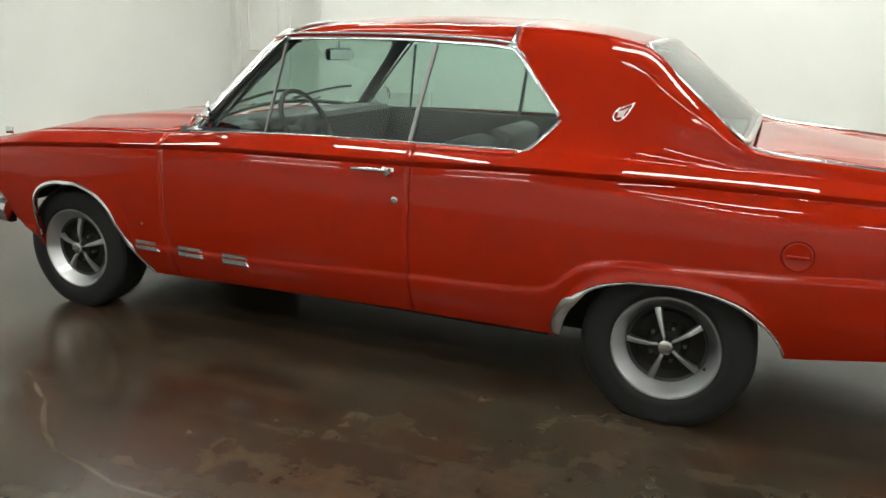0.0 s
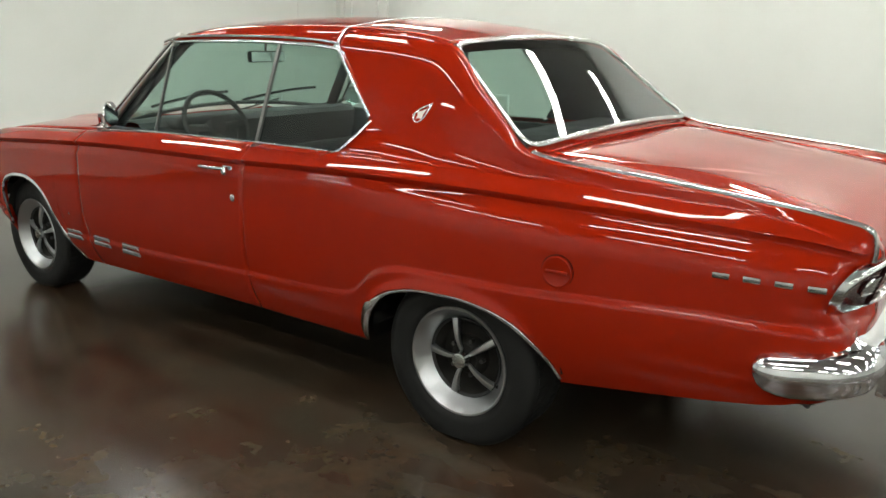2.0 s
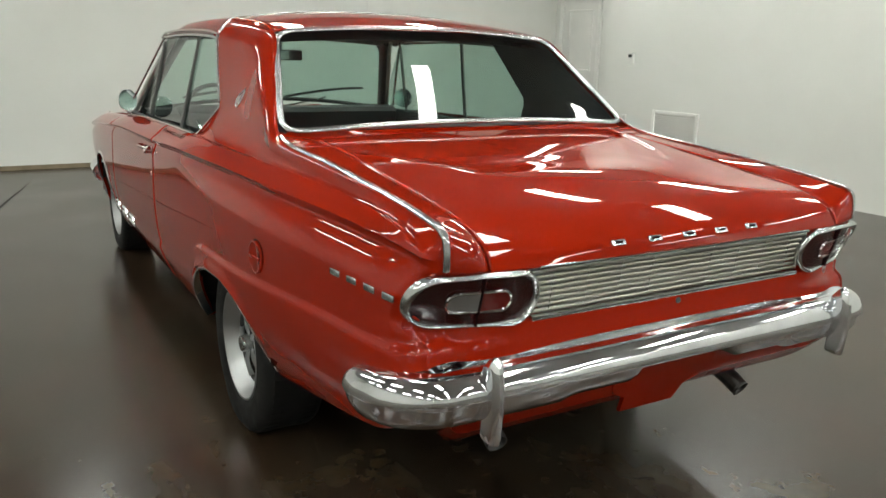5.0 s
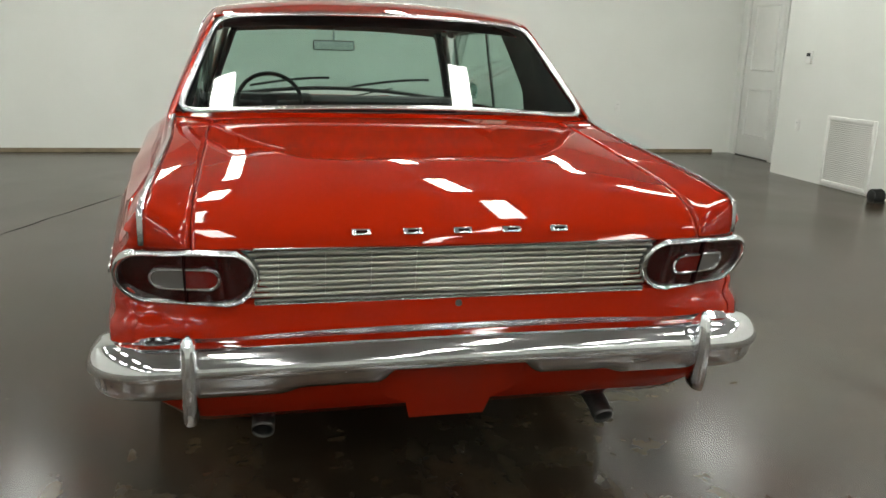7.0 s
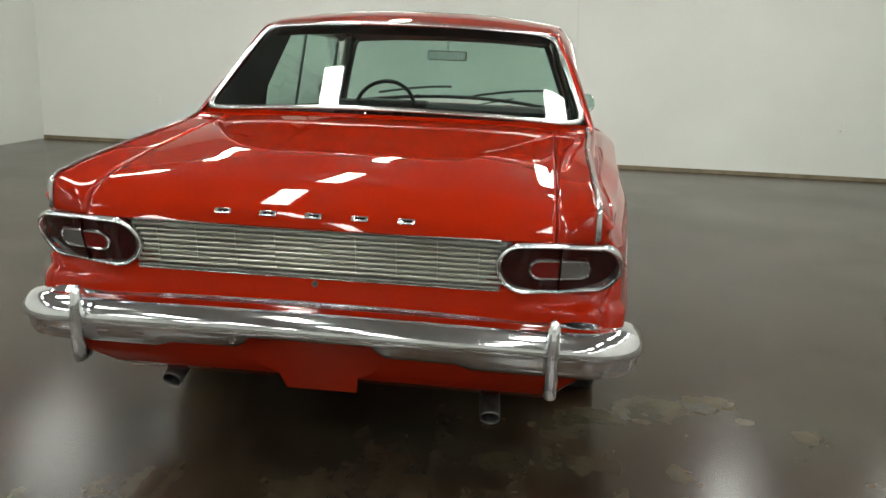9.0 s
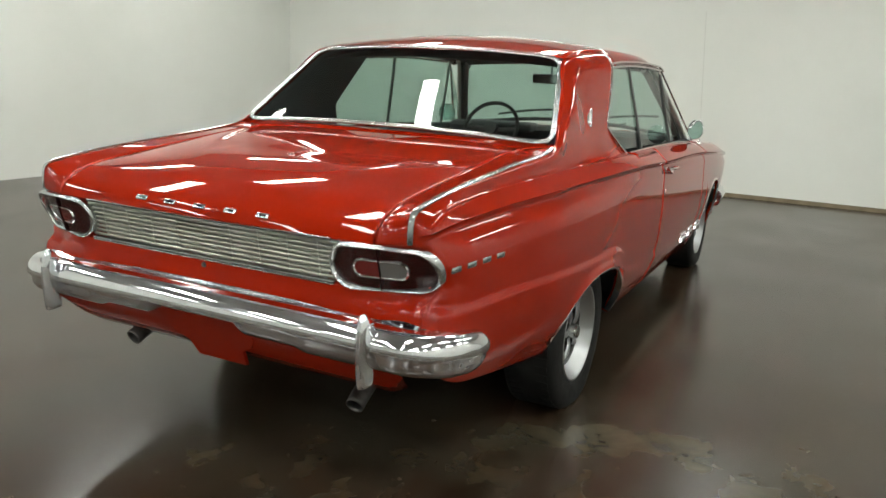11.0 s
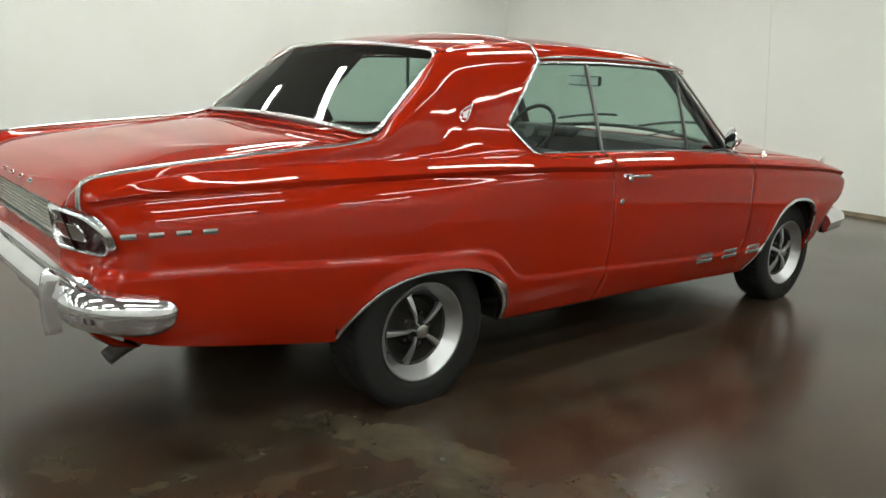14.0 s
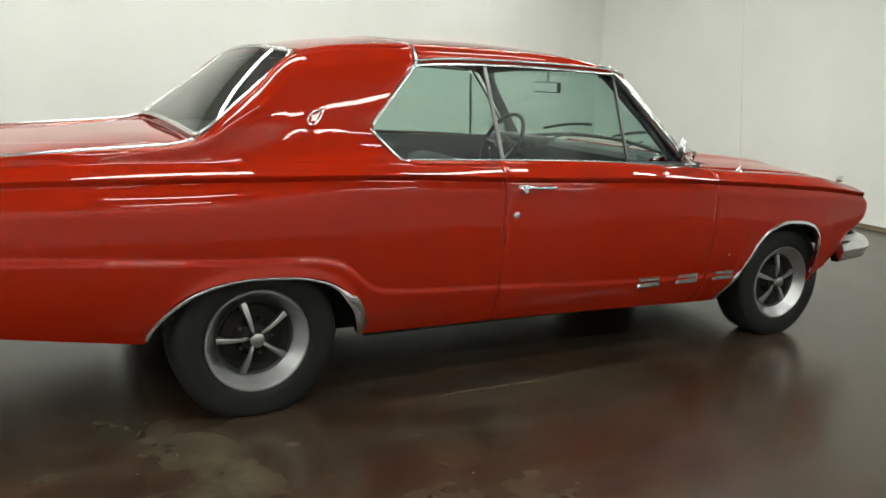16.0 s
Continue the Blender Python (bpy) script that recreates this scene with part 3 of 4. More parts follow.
# ---- roof, deck, hood ----
ROOF_C = curve((0.19, 1.376), (0.30, 1.402), (0.45, 1.430), (0.7, 1.454), (1.06, 1.460), (1.4, 1.445), (1.6, 1.415), (1.75, 1.372))
ROOF_E = curve((0.19, 1.358), (0.36, 1.389), (0.67, 1.408), (1.0, 1.410), (1.4, 1.401), (1.6, 1.382), (1.75, 1.348))
ROOF_W = curve((0.19, 0.602), (0.35, 0.600), (0.67, 0.615), (1.2, 0.618), (1.6, 0.606), (1.75, 0.588))


WIN_TOP = curve((0.66, 1.332), (0.80, 1.345), (1.19, 1.353), (1.64, 1.343), (1.75, 1.318))


def roof_point(a, y):
    x = a * ROOF_W(y)
    zc, ze = ROOF_C(y), ROOF_E(y)
    z = ze + (zc - ze) * (1 - abs(a) ** 2.4)
    return x, y, z


def roof_y(a, y):
    bow = 0.07 * (1 - a * a)
    return y + bow * ((y - 1.0) / 0.75) if y > 1.0 else y - 0.03 * (1 - a * a) * (1.0 - y) / 0.8


rows = []
for y in span(0.19, 1.75, 44):
    row = []
    for a in span(-1, 1, 41):
        x, yy, z = roof_point(a, y)
        row.append((x, roof_y(a, y), z))
    # fold down over the side windows
    for s, k in ((-1, 0), (1, None)):
        x, yy, z = roof_point(s, y)
        if y > 0.67:
            e = (s * (side_glass_x(1.345) + 0.010), y, min(z - 0.02, WIN_TOP(y) + 0.006))
        else:
            e = (x, y, z - 0.001)
        row = [e] + row if s < 0 else row + [e]
    rows.append(row)
part("roof", weld(sheet(rows, flip=True), 0.0015), RED, car, "", 40, 0.004)
for yy in (0.67,):
    pts = [(roof_point(a, yy)[0] * 1.0, yy - 0.03 * (1 - a * a) * 0.44, roof_point(a, yy)[2] + 0.003) for a in span(-1, 1, 30)]
    pts = [(-0.652, 0.652, 1.328)] + pts + [(0.652, 0.652, 1.328)]
    tube_along("roof_band", pts, 0.016, 0.010, car, TRIM, (0, 0, 1))
for s in (-1, 1):
    pts = [(s * (side_glass_x(1.36) + 0.014), y, WIN_TOP(y) + 0.020) for y in span(0.66, 1.74, 24)]
    tube_along("drip_rail", pts, 0.011, 0.010, car, TRIM)

DECK_C = curve((-0.15, 1.043), (-0.3, 1.036), (-0.6, 1.010), (-0.9, 0.970), (-1.1, 0.930), (-1.16, 0.906), (-1.20, 0.884), (-1.225, 0.862), (-1.237, 0.836))
DECK_E = curve((-0.15, 1.038), (-0.3, 1.018), (-0.6, 0.985), (-0.9, 0.950), (-1.1, 0.921), (-1.17, 0.899), (-1.212, 0.874), (-1.236, 0.836))


DISH = curve((0, -0.92), (0.22, -0.92), (0.32, -0.89), (0.42, -0.74), (0.52, -0.54), (0.60, -0.36), (0.75, -0.2))


def deck_z(x, y):
    a = min(1.0, abs(x) / 0.60)
    zc, ze = DECK_C(y), DECK_E(y)
    z = ze + (zc - ze) * (1 - a**3)
    # a shallow dish behind the window, edged by creases that meet in a soft U
    blend = 0.075 + 0.165 * (1 - ease((abs(x) - 0.28) / 0.20))
    t = min(1.0, max(0.0, (y - DISH(abs(x))) / blend))
    return z - 0.009 * t**3 * (6 * t * t - 15 * t + 10)


ys = span(-0.225, -1.15, 120) + [-1.17, -1.19, -1.205, -1.217, -1.226, -1.232, -1.237]
rows = [[(x, y - 0.012 * (1 - (x / 0.6) ** 2) * ease((-0.8 - y) / 0.4), deck_z(x, y)) for x in span(-0.6042, 0.6042, 141)] for y in ys]
last = rows[-1]
rows.append([(x, y + 0.004, 0.832) for x, y, z in last])
rows.append([(x, y + 0.045, 0.829) for x, y, z in last])
deck = part("deck_lid", sheet(rows, flip=False), RED, car, "", 30, 0.003)
# strip of body between the lid and the fender line, and below the rear window
for s in (-1, 1):
    us = [u for u in span(0.0, 0.07, 8) + span(0.085, 0.56, 36) if top_line(u).y > -1.17]
    inner = [(0.607, top_line(u).y, deck_z(0.6, top_line(u).y)) for u in us]
    outer = [tuple(top_line(u)) for u in us]
    # roll both edges down to the lamp
    tip = top_line(0)
    edge = track([outer[0], tuple(top_line(0.022)), tuple(tip), (tip.x + 0.001, -1.243, 0.890), (tip.x + 0.002, -1.246, 0.834)], 4)
    for k, p in enumerate(edge[1:]):
        f = (k + 1) / (len(edge) - 1)
        y = -1.17 - 0.067 * (1 - (1 - f) ** 1.8)
        inner.insert(0, (0.607, y, DECK_E(y)))
        outer.insert(0, p)
    rows = []
    for a, b in zip(inner, outer):
        rows.append([(s * (a[0] + (b[0] - a[0]) * k), a[1] + (b[1] - a[1]) * k, a[2] + (b[2] - a[2]) * k**0.9) for k in span(0, 1, 9)])
    swept(part("quarter_top", sheet(rows, flip=s > 0), RED, car, "", 55, 0.003))

rows = []
for k in span(0, 1, 5):
    row = []
    for x in span(-0.728, 0.728, 31):
        y0 = -0.160 - 0.02 * (1 - (x / 0.73) ** 2)
        y = y0 + (-0.22 - y0) * k
        row.append((x, y, 1.042 + (deck_z(min(abs(x), 0.6), -0.22) - 1.042) * k))
    rows.append(row)
part("upper_deck_panel", sheet(rows), RED, car, "", 40, 0.003)

# hood and cowl
HOOD_C = curve((2.10, 0.962), (2.6, 0.940), (3.1, 0.892), (3.3, 0.858), (3.42, 0.83), (3.485, 0.80))
rows = []
for y in span(2.23, 3.40, 30) + [3.42, 3.44, 3.46, 3.475, 3.485]:
    row = []
    for a in span(-1, 1, 37):
        x = a * min(0.735, W(y) - 0.105)
        ze, zc = BELT(y), HOOD_C(y)
        z = ze + (zc - ze) * (1 - abs(a) ** 2.2) + 0.012 * math.exp(-(((abs(x) - 0.36) / 0.05) ** 2)) * (1 - ease((y - 3.1) / 0.3))
        row.append((x, lean(y, ze) + 0.05 * (1 - a * a) * ease((y - 3.06) / 0.4), z))
    rows.append(row)
for dy, dz in ((0.010, 0.008), (0.016, 0.022), (0.014, 0.045)):
    rows.append([(x, y + dy, z - dz) for x, y, z in rows[34]])
part("hood", sheet(rows, flip=True), RED, car, "", 35, 0.004)
rows = []
for k in span(0, 1, 5):
    rows.append([(x, 2.225 - 0.13 * k + 0.12 * k * (1 - (x / 0.78) ** 2), 0.935 + 0.004 * k + 0.01 * (1 - (x / 0.78) ** 2)) for x in span(-0.78, 0.78, 25)])
part("cowl_panel", sheet(rows, flip=False), RED, car, "", 40, 0.004)

# ---- glass and its trim ----
def bilinear(tl, tr, bl, br, bow_out, n=24, m=12):
    """A pane between four corners, bowed along its normal and across its width."""
    tl, tr, bl, br = map(Vector, (tl, tr, bl, br))
    nrm = (tr - tl).cross(bl - tl).normalized()
    rows = []
    for j in range(m + 1):
        v = j / m
        row = []
        for i in range(n + 1):
            u = i / n
            p = (tl * (1 - u) + tr * u) * (1 - v) + (bl * (1 - u) + br * u) * v
            row.append(p + nrm * bow_out * (1 - (2 * u - 1) ** 2))
        rows.append(row)
    return rows


def pane(name, rows, parent, label):
    ob = part(name, sheet(rows), GLASS, parent, label, 60)
    ob.visible_shadow = False
    return ob


def rim_of(rows):
    r = [list(map(Vector, q)) for q in rows]
    return r[0] + [q[-1] for q in r[1:]] + r[-1][-2::-1] + [q[0] for q in r[-2:0:-1]]


def frame_round(name, rows, width, height, up, mat=CHROME, inset=0.0):
    """A moulding round a pane, with rounded corners."""
    pts = rim_of(rows)
    for _ in range(3):
        pts = [(pts[i - 1] + 2 * p + pts[(i + 1) % len(pts)]) / 4 for i, p in enumerate(pts)]
    c = sum(pts, Vector()) / len(pts)
    pts = [p + (c - p).normalized() * inset for p in pts]
    sec = [(width / 2 * math.cos(a), height / 2 * math.sin(a)) for a in (2 * math.pi * i / 8 for i in range(8))]
    return part(name, sweep(pts, sec, closed=True, up=up), mat, car, "", 50)


RW = []
for j in range(15):
    k = j / 14
    out = Vector((0, -0.64, 0.77))
    edge_x, y, z = 0.594 + (0.716 - 0.594) * k, 0.190 - 0.388 * k, 1.358 - 0.318 * k
    bow = 0.034 + 0.006 * math.sin(math.pi * k)
    RW.append([Vector((edge_x * q, y, z + 0.002)) + out * bow * (1 - q * q) for q in span(-1, 1, 33)])
pane("rear_window", RW, car, "curved green-tinted rear window glass")
frame_round("rear_window_frame", RW, 0.021, 0.016, (0, -0.6, 0.8), TRIM)
WS = bilinear((-0.58, 1.755, 1.350), (0.58, 1.755, 1.350), (-0.75, 2.10, 0.940), (0.75, 2.10, 0.940), 0.10)
pane("windshield", WS, car, "curved green-tinted windshield glass")
frame_round("windshield_frame", WS, 0.030, 0.018, (0, 0.7, 0.7), TRIM)


def side_pane(poly, s):
    bm = bmesh.new()
    vs = [bm.verts.new((s * (glass_x(z) - 0.002 + (0.012 if s > 0 else 0.0) * (z - 1.15)), y, z)) for y, z in poly]
    bm.faces.new(vs if s > 0 else vs[::-1])
    return bm


VENT = [(2.07, 0.940), (1.712, 1.318), (1.688, 1.324), (1.752, 0.940)]
DOORG = [(1.744, 0.940), (1.680, 1.328), (1.64, 1.340), (1.19, 1.350), (0.997, 1.347), (1.070, 0.940)]
QUARTG = [(1.060, 0.940), (0.987, 1.347), (0.80, 1.341), (0.660, 1.325), (0.61, 1.287), (0.464, 1.10), (0.462, 1.078), (0.555, 0.972), (0.60, 0.945)]
for s in (-1, 1):
    for nm, poly in (("vent_window", VENT), ("door_window", DOORG), ("quarter_window", QUARTG)):
        ob = part(nm, side_pane(poly, s), GLASS, car, "")
        ob.visible_shadow = False
    sx = glass_x
    tube_along("vent_divider", [(s * (sx(0.945) + 0.002), 1.749, 0.945), (s * (sx(1.322) + 0.002), 1.685, 1.322)], 0.012, 0.016, car, CHANNEL, (s, 0, 0.3))
    tube_along("glass_edge", [(s * (sx(0.945) + 0.003), 1.066, 0.945), (s * (sx(1.15) + 0.003), 1.03, 1.15), (s * (sx(1.347) + 0.003), 0.992, 1.347)], 0.020, 0.014, car, CHANNEL, (s, 0, 0.3))
    # windshield pillar
    pts = [(s * 0.778, 2.112, 0.925), (s * 0.70, 1.93, 1.135), (s * 0.618, 1.745, 1.335), (s * 0.606, 1.70, 1.358)]
    tube_along("windshield_pillar", track(pts, 6), 0.045, 0.034, car, STEEL, (s, 0, 0.5), n=12)
    inner = [(x - s * 0.040, y - 0.018, z - 0.006) for x, y, z in pts]
    tube_along("pillar_cover", track(inner, 6), 0.060, 0.034, car, VINYL, (s, 0, 0.5), "black inner pillar cover", n=12)

# ---- inside ----
part("floor_pan", box(0, 1.36, 0.28, 1.58, 1.86, 0.06, 0.01), UNDER, car)
part("underbody", box(0, 1.35, 0.32, 1.14, 3.3, 0.22, 0.03), UNDER, car)
part("engine_block", box(0, 2.86, 0.38, 1.04, 0.75, 0.36, 0.05), UNDER, car)
part("firewall", box(0, 2.28, 0.62, 1.5, 0.04, 0.55, 0.01), BLACK, car)
part("trunk_bulkhead", box(0, 0.02, 0.62, 1.40, 0.03, 0.6, 0.01), BLACK, car)
part("package_shelf", box(0, 0.03, 1.005, 1.34, 0.38, 0.02, 0.008), VINYL, car, "black rear parcel shelf")
rows = [[(x, roof_y(x / 0.58, y), roof_point(x / 0.58, y)[2] - 0.022 - 0.02 * ease((1.6 - y) / 0.4)) for x in span(-0.575, 0.575, 21)] for y in span(0.22, 1.745, 20)]
part("headliner", sheet(rows), VINYL, car, "dark headliner")
for s in (-1, 1):
    part("door_trim", box(s * 0.775, 1.30, 0.72, 0.03, 1.75, 0.46, 0.012), VINYL, car)
    # inner face of the rear pillar
    rows = [[(s * (r[j][0] - 0.035), r[j][1], r[j][2]) for j in range(3, 22)] for r in SAIL if r[0][1] > -0.12]
    part("pillar_trim", sheet(rows), VINYL, car)


def seat(x, y, w, h, depth, parent):
    bm = box(x, y + depth / 2, 0.50, w, depth, 0.18, 0.05, 3)
    part("seat_cushion", bm, VINYL, parent)
    bm = box(x, y - 0.04, 0.50 + h / 2, w, 0.13, h, 0.045, 4, turn=Matrix.Rotation(radians(14), 4, "X"))
    part("seat_backrest", bm, VINYL, parent, "", 50)
    for k in range(5):
        bx = x - w * 0.36 + w * 0.18 * k
        part("pleat", box(bx, y + 0.045, 0.52 + h / 2, w * 0.15, 0.03, h * 0.7, 0.012, 2, turn=Matrix.Rotation(radians(14), 4, "X")), VINYL, parent)


seat(-0.36, 1.05, 0.56, 0.44, 0.5, car)
seat(0.36, 1.05, 0.56, 0.44, 0.5, car)
seat(0, 0.28, 1.30, 0.50, 0.5, car)

# dashboard with a padded top, cluster hood and steering wheel
prof = [(2.14, 0.955), (1.98, 0.972), (1.90, 0.965), (1.875, 0.94), (1.885, 0.86), (1.92, 0.74), (2.10, 0.70)]
rows = [[(x, y + 0.10 * (1 - (x / 0.74) ** 2) * (1 if y > 2.0 else 0.3), z) for y, z in prof] for x in span(-0.74, 0.74, 25)]
part("dashboard", sheet(rows), VINYL, car, "black padded dashboard", 40)
part("instrument_hood", box(-0.36, 1.90, 0.955, 0.44, 0.16, 0.06, 0.025, 3), VINYL, car)
sw = empty("steering_wheel", car, (-0.39, 1.760, 0.940))
sw.rotation_euler = (radians(62), 0, 0)
tilt_rim = [(0.18 * math.cos(a), 0.18 * math.sin(a), 0) for a in (2 * math.pi * i / 48 for i in range(48))]
part("rim", sweep(tilt_rim, ring(0.0125, 10), closed=True), BLACK, sw, "black steering wheel rim")
horn = [(0.125 * math.cos(a), 0.125 * math.sin(a), -0.012) for a in (math.pi + math.pi * i / 24 for i in range(25))]
part("horn_ring", sweep(horn, ring(0.005, 8)), CHROME, sw, "chrome half horn ring")
for a in (0.0, math.pi):
    part("spoke", sweep([(0.03 * math.cos(a), 0.03 * math.sin(a), -0.02), (0.175 * math.cos(a), 0.175 * math.sin(a), 0)], ring(0.012, 8, 1.6, 0.6)), BLACK, sw)
part("hub", sweep([(0, 0, -0.05), (0, 0, 0.012)], ring(0.045, 20), up=(0, 1, 0)), BLACK, sw)
part("column", sweep([(0, 0, -0.05), (0, 0, -0.34)], ring(0.028, 16), up=(0, 1, 0)), BLACK, sw)
# mirror inside
part("inner_mirror", box(-0.02, 1.80, 1.266, 0.24, 0.03, 0.058, 0.014, 3), BLACK, car, "black rear-view mirror")
part("mirror_face", box(-0.02, 1.782, 1.266, 0.226, 0.004, 0.046, 0.0), CHROME, car, "mirror glass")
part("mirror_stalk", sweep([(-0.02, 1.805, 1.29), (-0.02, 1.80, 1.36)], ring(0.007, 8), up=(0, 1, 0)), CHROME, car)
# wipers on the windshield
for x0, x1 in ((-0.50, -0.02), (0.12, 0.60)):
    def on_ws(x, z):
        v = (1.35 - z) / (1.35 - 0.94)
        hw = 0.58 + 0.17 * v
        return (x, 1.755 + 0.345 * v + 0.077 * (1 - (x / hw) ** 2) + 0.03, z + 0.03)
    blade = [on_ws(x0 + (x1 - x0) * k, 0.985 + 0.055 * math.sin(math.pi * 0.5 * k)) for k in span(0, 1, 10)]
    part("wiper_blade", sweep(blade, ring(0.006, 6, 1, 1.4)), BLACK, car)
    arm = [on_ws(x0 + (x1 - x0) * k, 0.92 + 0.11 * k) for k in (0.0, 0.3, 0.55)]
    part("wiper_arm", sweep(arm, ring(0.005, 6)), BLACK, car)

# ---- wheels ----
def settle(bm, zc, s):
    """Flattens the tyre where it stands on the floor and lets it bulge a little there."""
    for v in bm.verts:
        if v.co.z < -zc + 0.0008:
            v.co.z = -zc + 0.0008
        low = ease((0.10 - zc - v.co.z) / 0.10)
        v.co.x *= 1 + 0.06 * low
    return bm


def wheel(x, y, zc, r, half, s, turn):
    """s: the side that the wheel faces. zc: height of the hub. half: half the tyre's width."""
    wh = empty("wheel", car, (x, y, zc))
    h = half
    tyre = [(-h * 0.80, 0.20), (-h * 0.97, 0.215), (-h, 0.245), (-h * 0.96, r - 0.028), (-h * 0.86, r - 0.008), (-h * 0.7, r), (h * 0.7, r), (h * 0.86, r - 0.008), (h * 0.96, r - 0.028), (h, 0.245), (h * 0.985, 0.232), (h * 0.99, 0.229), (h * 0.97, 0.217), (h * 0.92, 0.202), (h * 0.80, 0.190)]
    bm = settle(lathe([(s * a, b) for a, b in tyre], 96), zc, s)
    part("tyre", bm, RUBBER, wh, "worn black tyre", 40)
    lip = [(h * 0.80, 0.190), (h * 0.90, 0.199), (h * 0.935, 0.197), (h * 0.93, 0.190), (h * 0.84, 0.181), (h * 0.66, 0.166), (h * 0.50, 0.153), (h * 0.46, 0.149)]
    # tread blocks on both shoulders
    tb = bmesh.new()
    for k in range(56):
        a = 2 * math.pi * k / 56
        for e in (-1, 1):
            m = Matrix.Rotation(a, 4, "X") @ Matrix.Translation((e * h * 0.52, 0, r - 0.0065))
            q = bmesh.ops.create_cube(tb, size=1, matrix=m @ Matrix.Diagonal((h * 0.40, 0.020, 0.016, 1)))
    tagged(part("tread", settle(tb, zc, s), RUBBER, wh), "", "", "", "stuff")
    part("rim", lathe([(s * a, b) for a, b in lip], 72), ALLOY, wh, "deep dished bright rim", 40)
    part("trim_ring", lathe([(s * h * 0.44, 0.150), (s * h * 0.50, 0.147), (s * h * 0.46, 0.139), (s * h * 0.42, 0.138)], 64), BLACK, wh, "", 50)
    part("wheel_centre", lathe([(s * h * 0.44, 0.146), (s * h * 0.36, 0.134), (s * h * 0.12, 0.116), (s * h * 0.16, 0.078), (s * h * 0.54, 0.052), (s * h * 0.58, 0.0)], 48), UNDER, wh, "black wheel centre", 40)
    for k in range(5):
        a = turn + 2 * math.pi * k / 5
        ca, sa = math.cos(a), math.sin(a)
        pts = [(s * h * q, rr * ca, rr * sa) for q, rr in ((0.58, 0.030), (0.64, 0.06), (0.60, 0.10), (0.47, 0.144))]
        sec = [(-0.016, -0.012), (0.016, -0.012), (0.0115, 0.005), (0.009, 0.006), (-0.009, 0.006), (-0.0115, 0.005)]
        part("spoke", sweep(track(pts, 4), sec, up=(s, 0, 0), scales=[0.42 + 0.58 * (i / 12) ** 1.3 for i in range(13)]), ALLOY, wh, "bright spoke", 40)
        b = a + math.pi / 5
        cb, sb = math.cos(b), math.sin(b)
        part("lug_nut", sweep([(s * h * 0.28, 0.066 * cb, 0.066 * sb), (s * h * 0.48, 0.066 * cb, 0.066 * sb)], ring(0.008, 6), up=(0, 0, 1)), PIPE, wh)
    part("hub_cap", lathe([(s * h * 0.50, 0.033), (s * h * 0.78, 0.030), (s * h * 0.86, 0.027), (s * h * 0.88, 0.022), (s * h * 0.87, 0.0)], 32), TRIM, wh, "round metal hub cap", 40)
    part("valve", sweep([(s * h * 0.5, -0.145, -0.07), (s * h * 0.62, -0.143, -0.068)], ring(0.006, 8), up=(0, 0, 1)), BLACK, wh)
    return wh


R_REAR, R_FRONT = 0.313, 0.302
for s in (-1, 1):
    wheel(s * 0.722, -0.012, 0.293, R_REAR, 0.112, s, 0 if s < 0 else math.pi)
    wheel(s * 0.706, 2.853, 0.292, R_FRONT, 0.100, s, math.pi / 2)
    # dark wheel housings
    for yc, rr, low in ((0.0, 0.42, 0.36), (2.71, 0.345, 0.36)):
        rows = []
        for i in range(25):
            a = math.pi * i / 24
            zz = low + rr * 0.82 * math.sin(a)
            rows.append([(s * 0.842, yc + rr * math.cos(a), zz), (s * 0.50, yc + rr * math.cos(a), zz)])
        bm = sheet(rows)
        wall_pts = [bm.verts.new((s * 0.50, yc + rr * math.cos(math.pi * i / 24), low + rr * 0.82 * math.sin(math.pi * i / 24))) for i in range(25)]
        bm.faces.new(wall_pts)
        part("wheel_housing", bm, UNDER, car, "", 40)

# axles and tanks under the car
part("rear_axle", sweep([(-0.66, 0, 0.30), (0.66, 0, 0.30)], ring(0.04, 14)), UNDER, car)
part("fuel_tank", box(0, -0.70, 0.48, 0.9, 0.6, 0.14, 0.04, 3), UNDER, car)

# ---- tail ----
def stadium(cx, cz, w, h, n=14):
    """A rounded-end outline in x and z."""
    r = h / 2
    pts = []
    for k in range(n + 1):
        a = -math.pi / 2 + math.pi * k / n
        pts.append((cx + w / 2 - r + r * math.cos(a), cz + r * math.sin(a)))
    for k in range(n + 1):
        a = math.pi / 2 + math.pi * k / n
        pts.append((cx - w / 2 + r + r * math.cos(a), cz + r * math.sin(a)))
    return pts


def tail_y(x, z=0.765):
    """Face of the tail panel: it draws forward towards the sides, more so low down."""
    a = abs(x)
    return -1.228 - 0.006 * ease((a - 0.43) / 0.05) + fwd(x) + under(x, z) + 0.006 + 0.17 * (0.765 - z) + 0.014 * ease((0.565 - a) / 0.10) * ease((0.52 - abs(a - 0.52)) / 0.3)


def fill(outline, yf, depth=0.0):
    bm = bmesh.new()
    front = [bm.verts.new((x, yf(x), z)) for x, z in outline]
    bm.faces.new(front)
    if depth:
        back = [bm.verts.new((x, yf(x) + depth, z)) for x, z in outline]
        for i in range(len(front)):
            j = (i + 1) % len(front)
            bm.faces.new([front[i], back[i], back[j], front[j]])
    bmesh.ops.recalc_face_normals(bm, faces=bm.faces[:])
    return bm


def slices(outline_fn, x0, x1, n, yf):
    """A lens face built in upright slices so that it can bend in plan."""
    rows = []
    for x in span(x0, x1, n):
        lo, hi = outline_fn(x)
        rows.append([(x, yf(x, lo + (hi - lo) * k / 6), lo + (hi - lo) * k / 6) for k in range(7)])
    return sheet(rows)


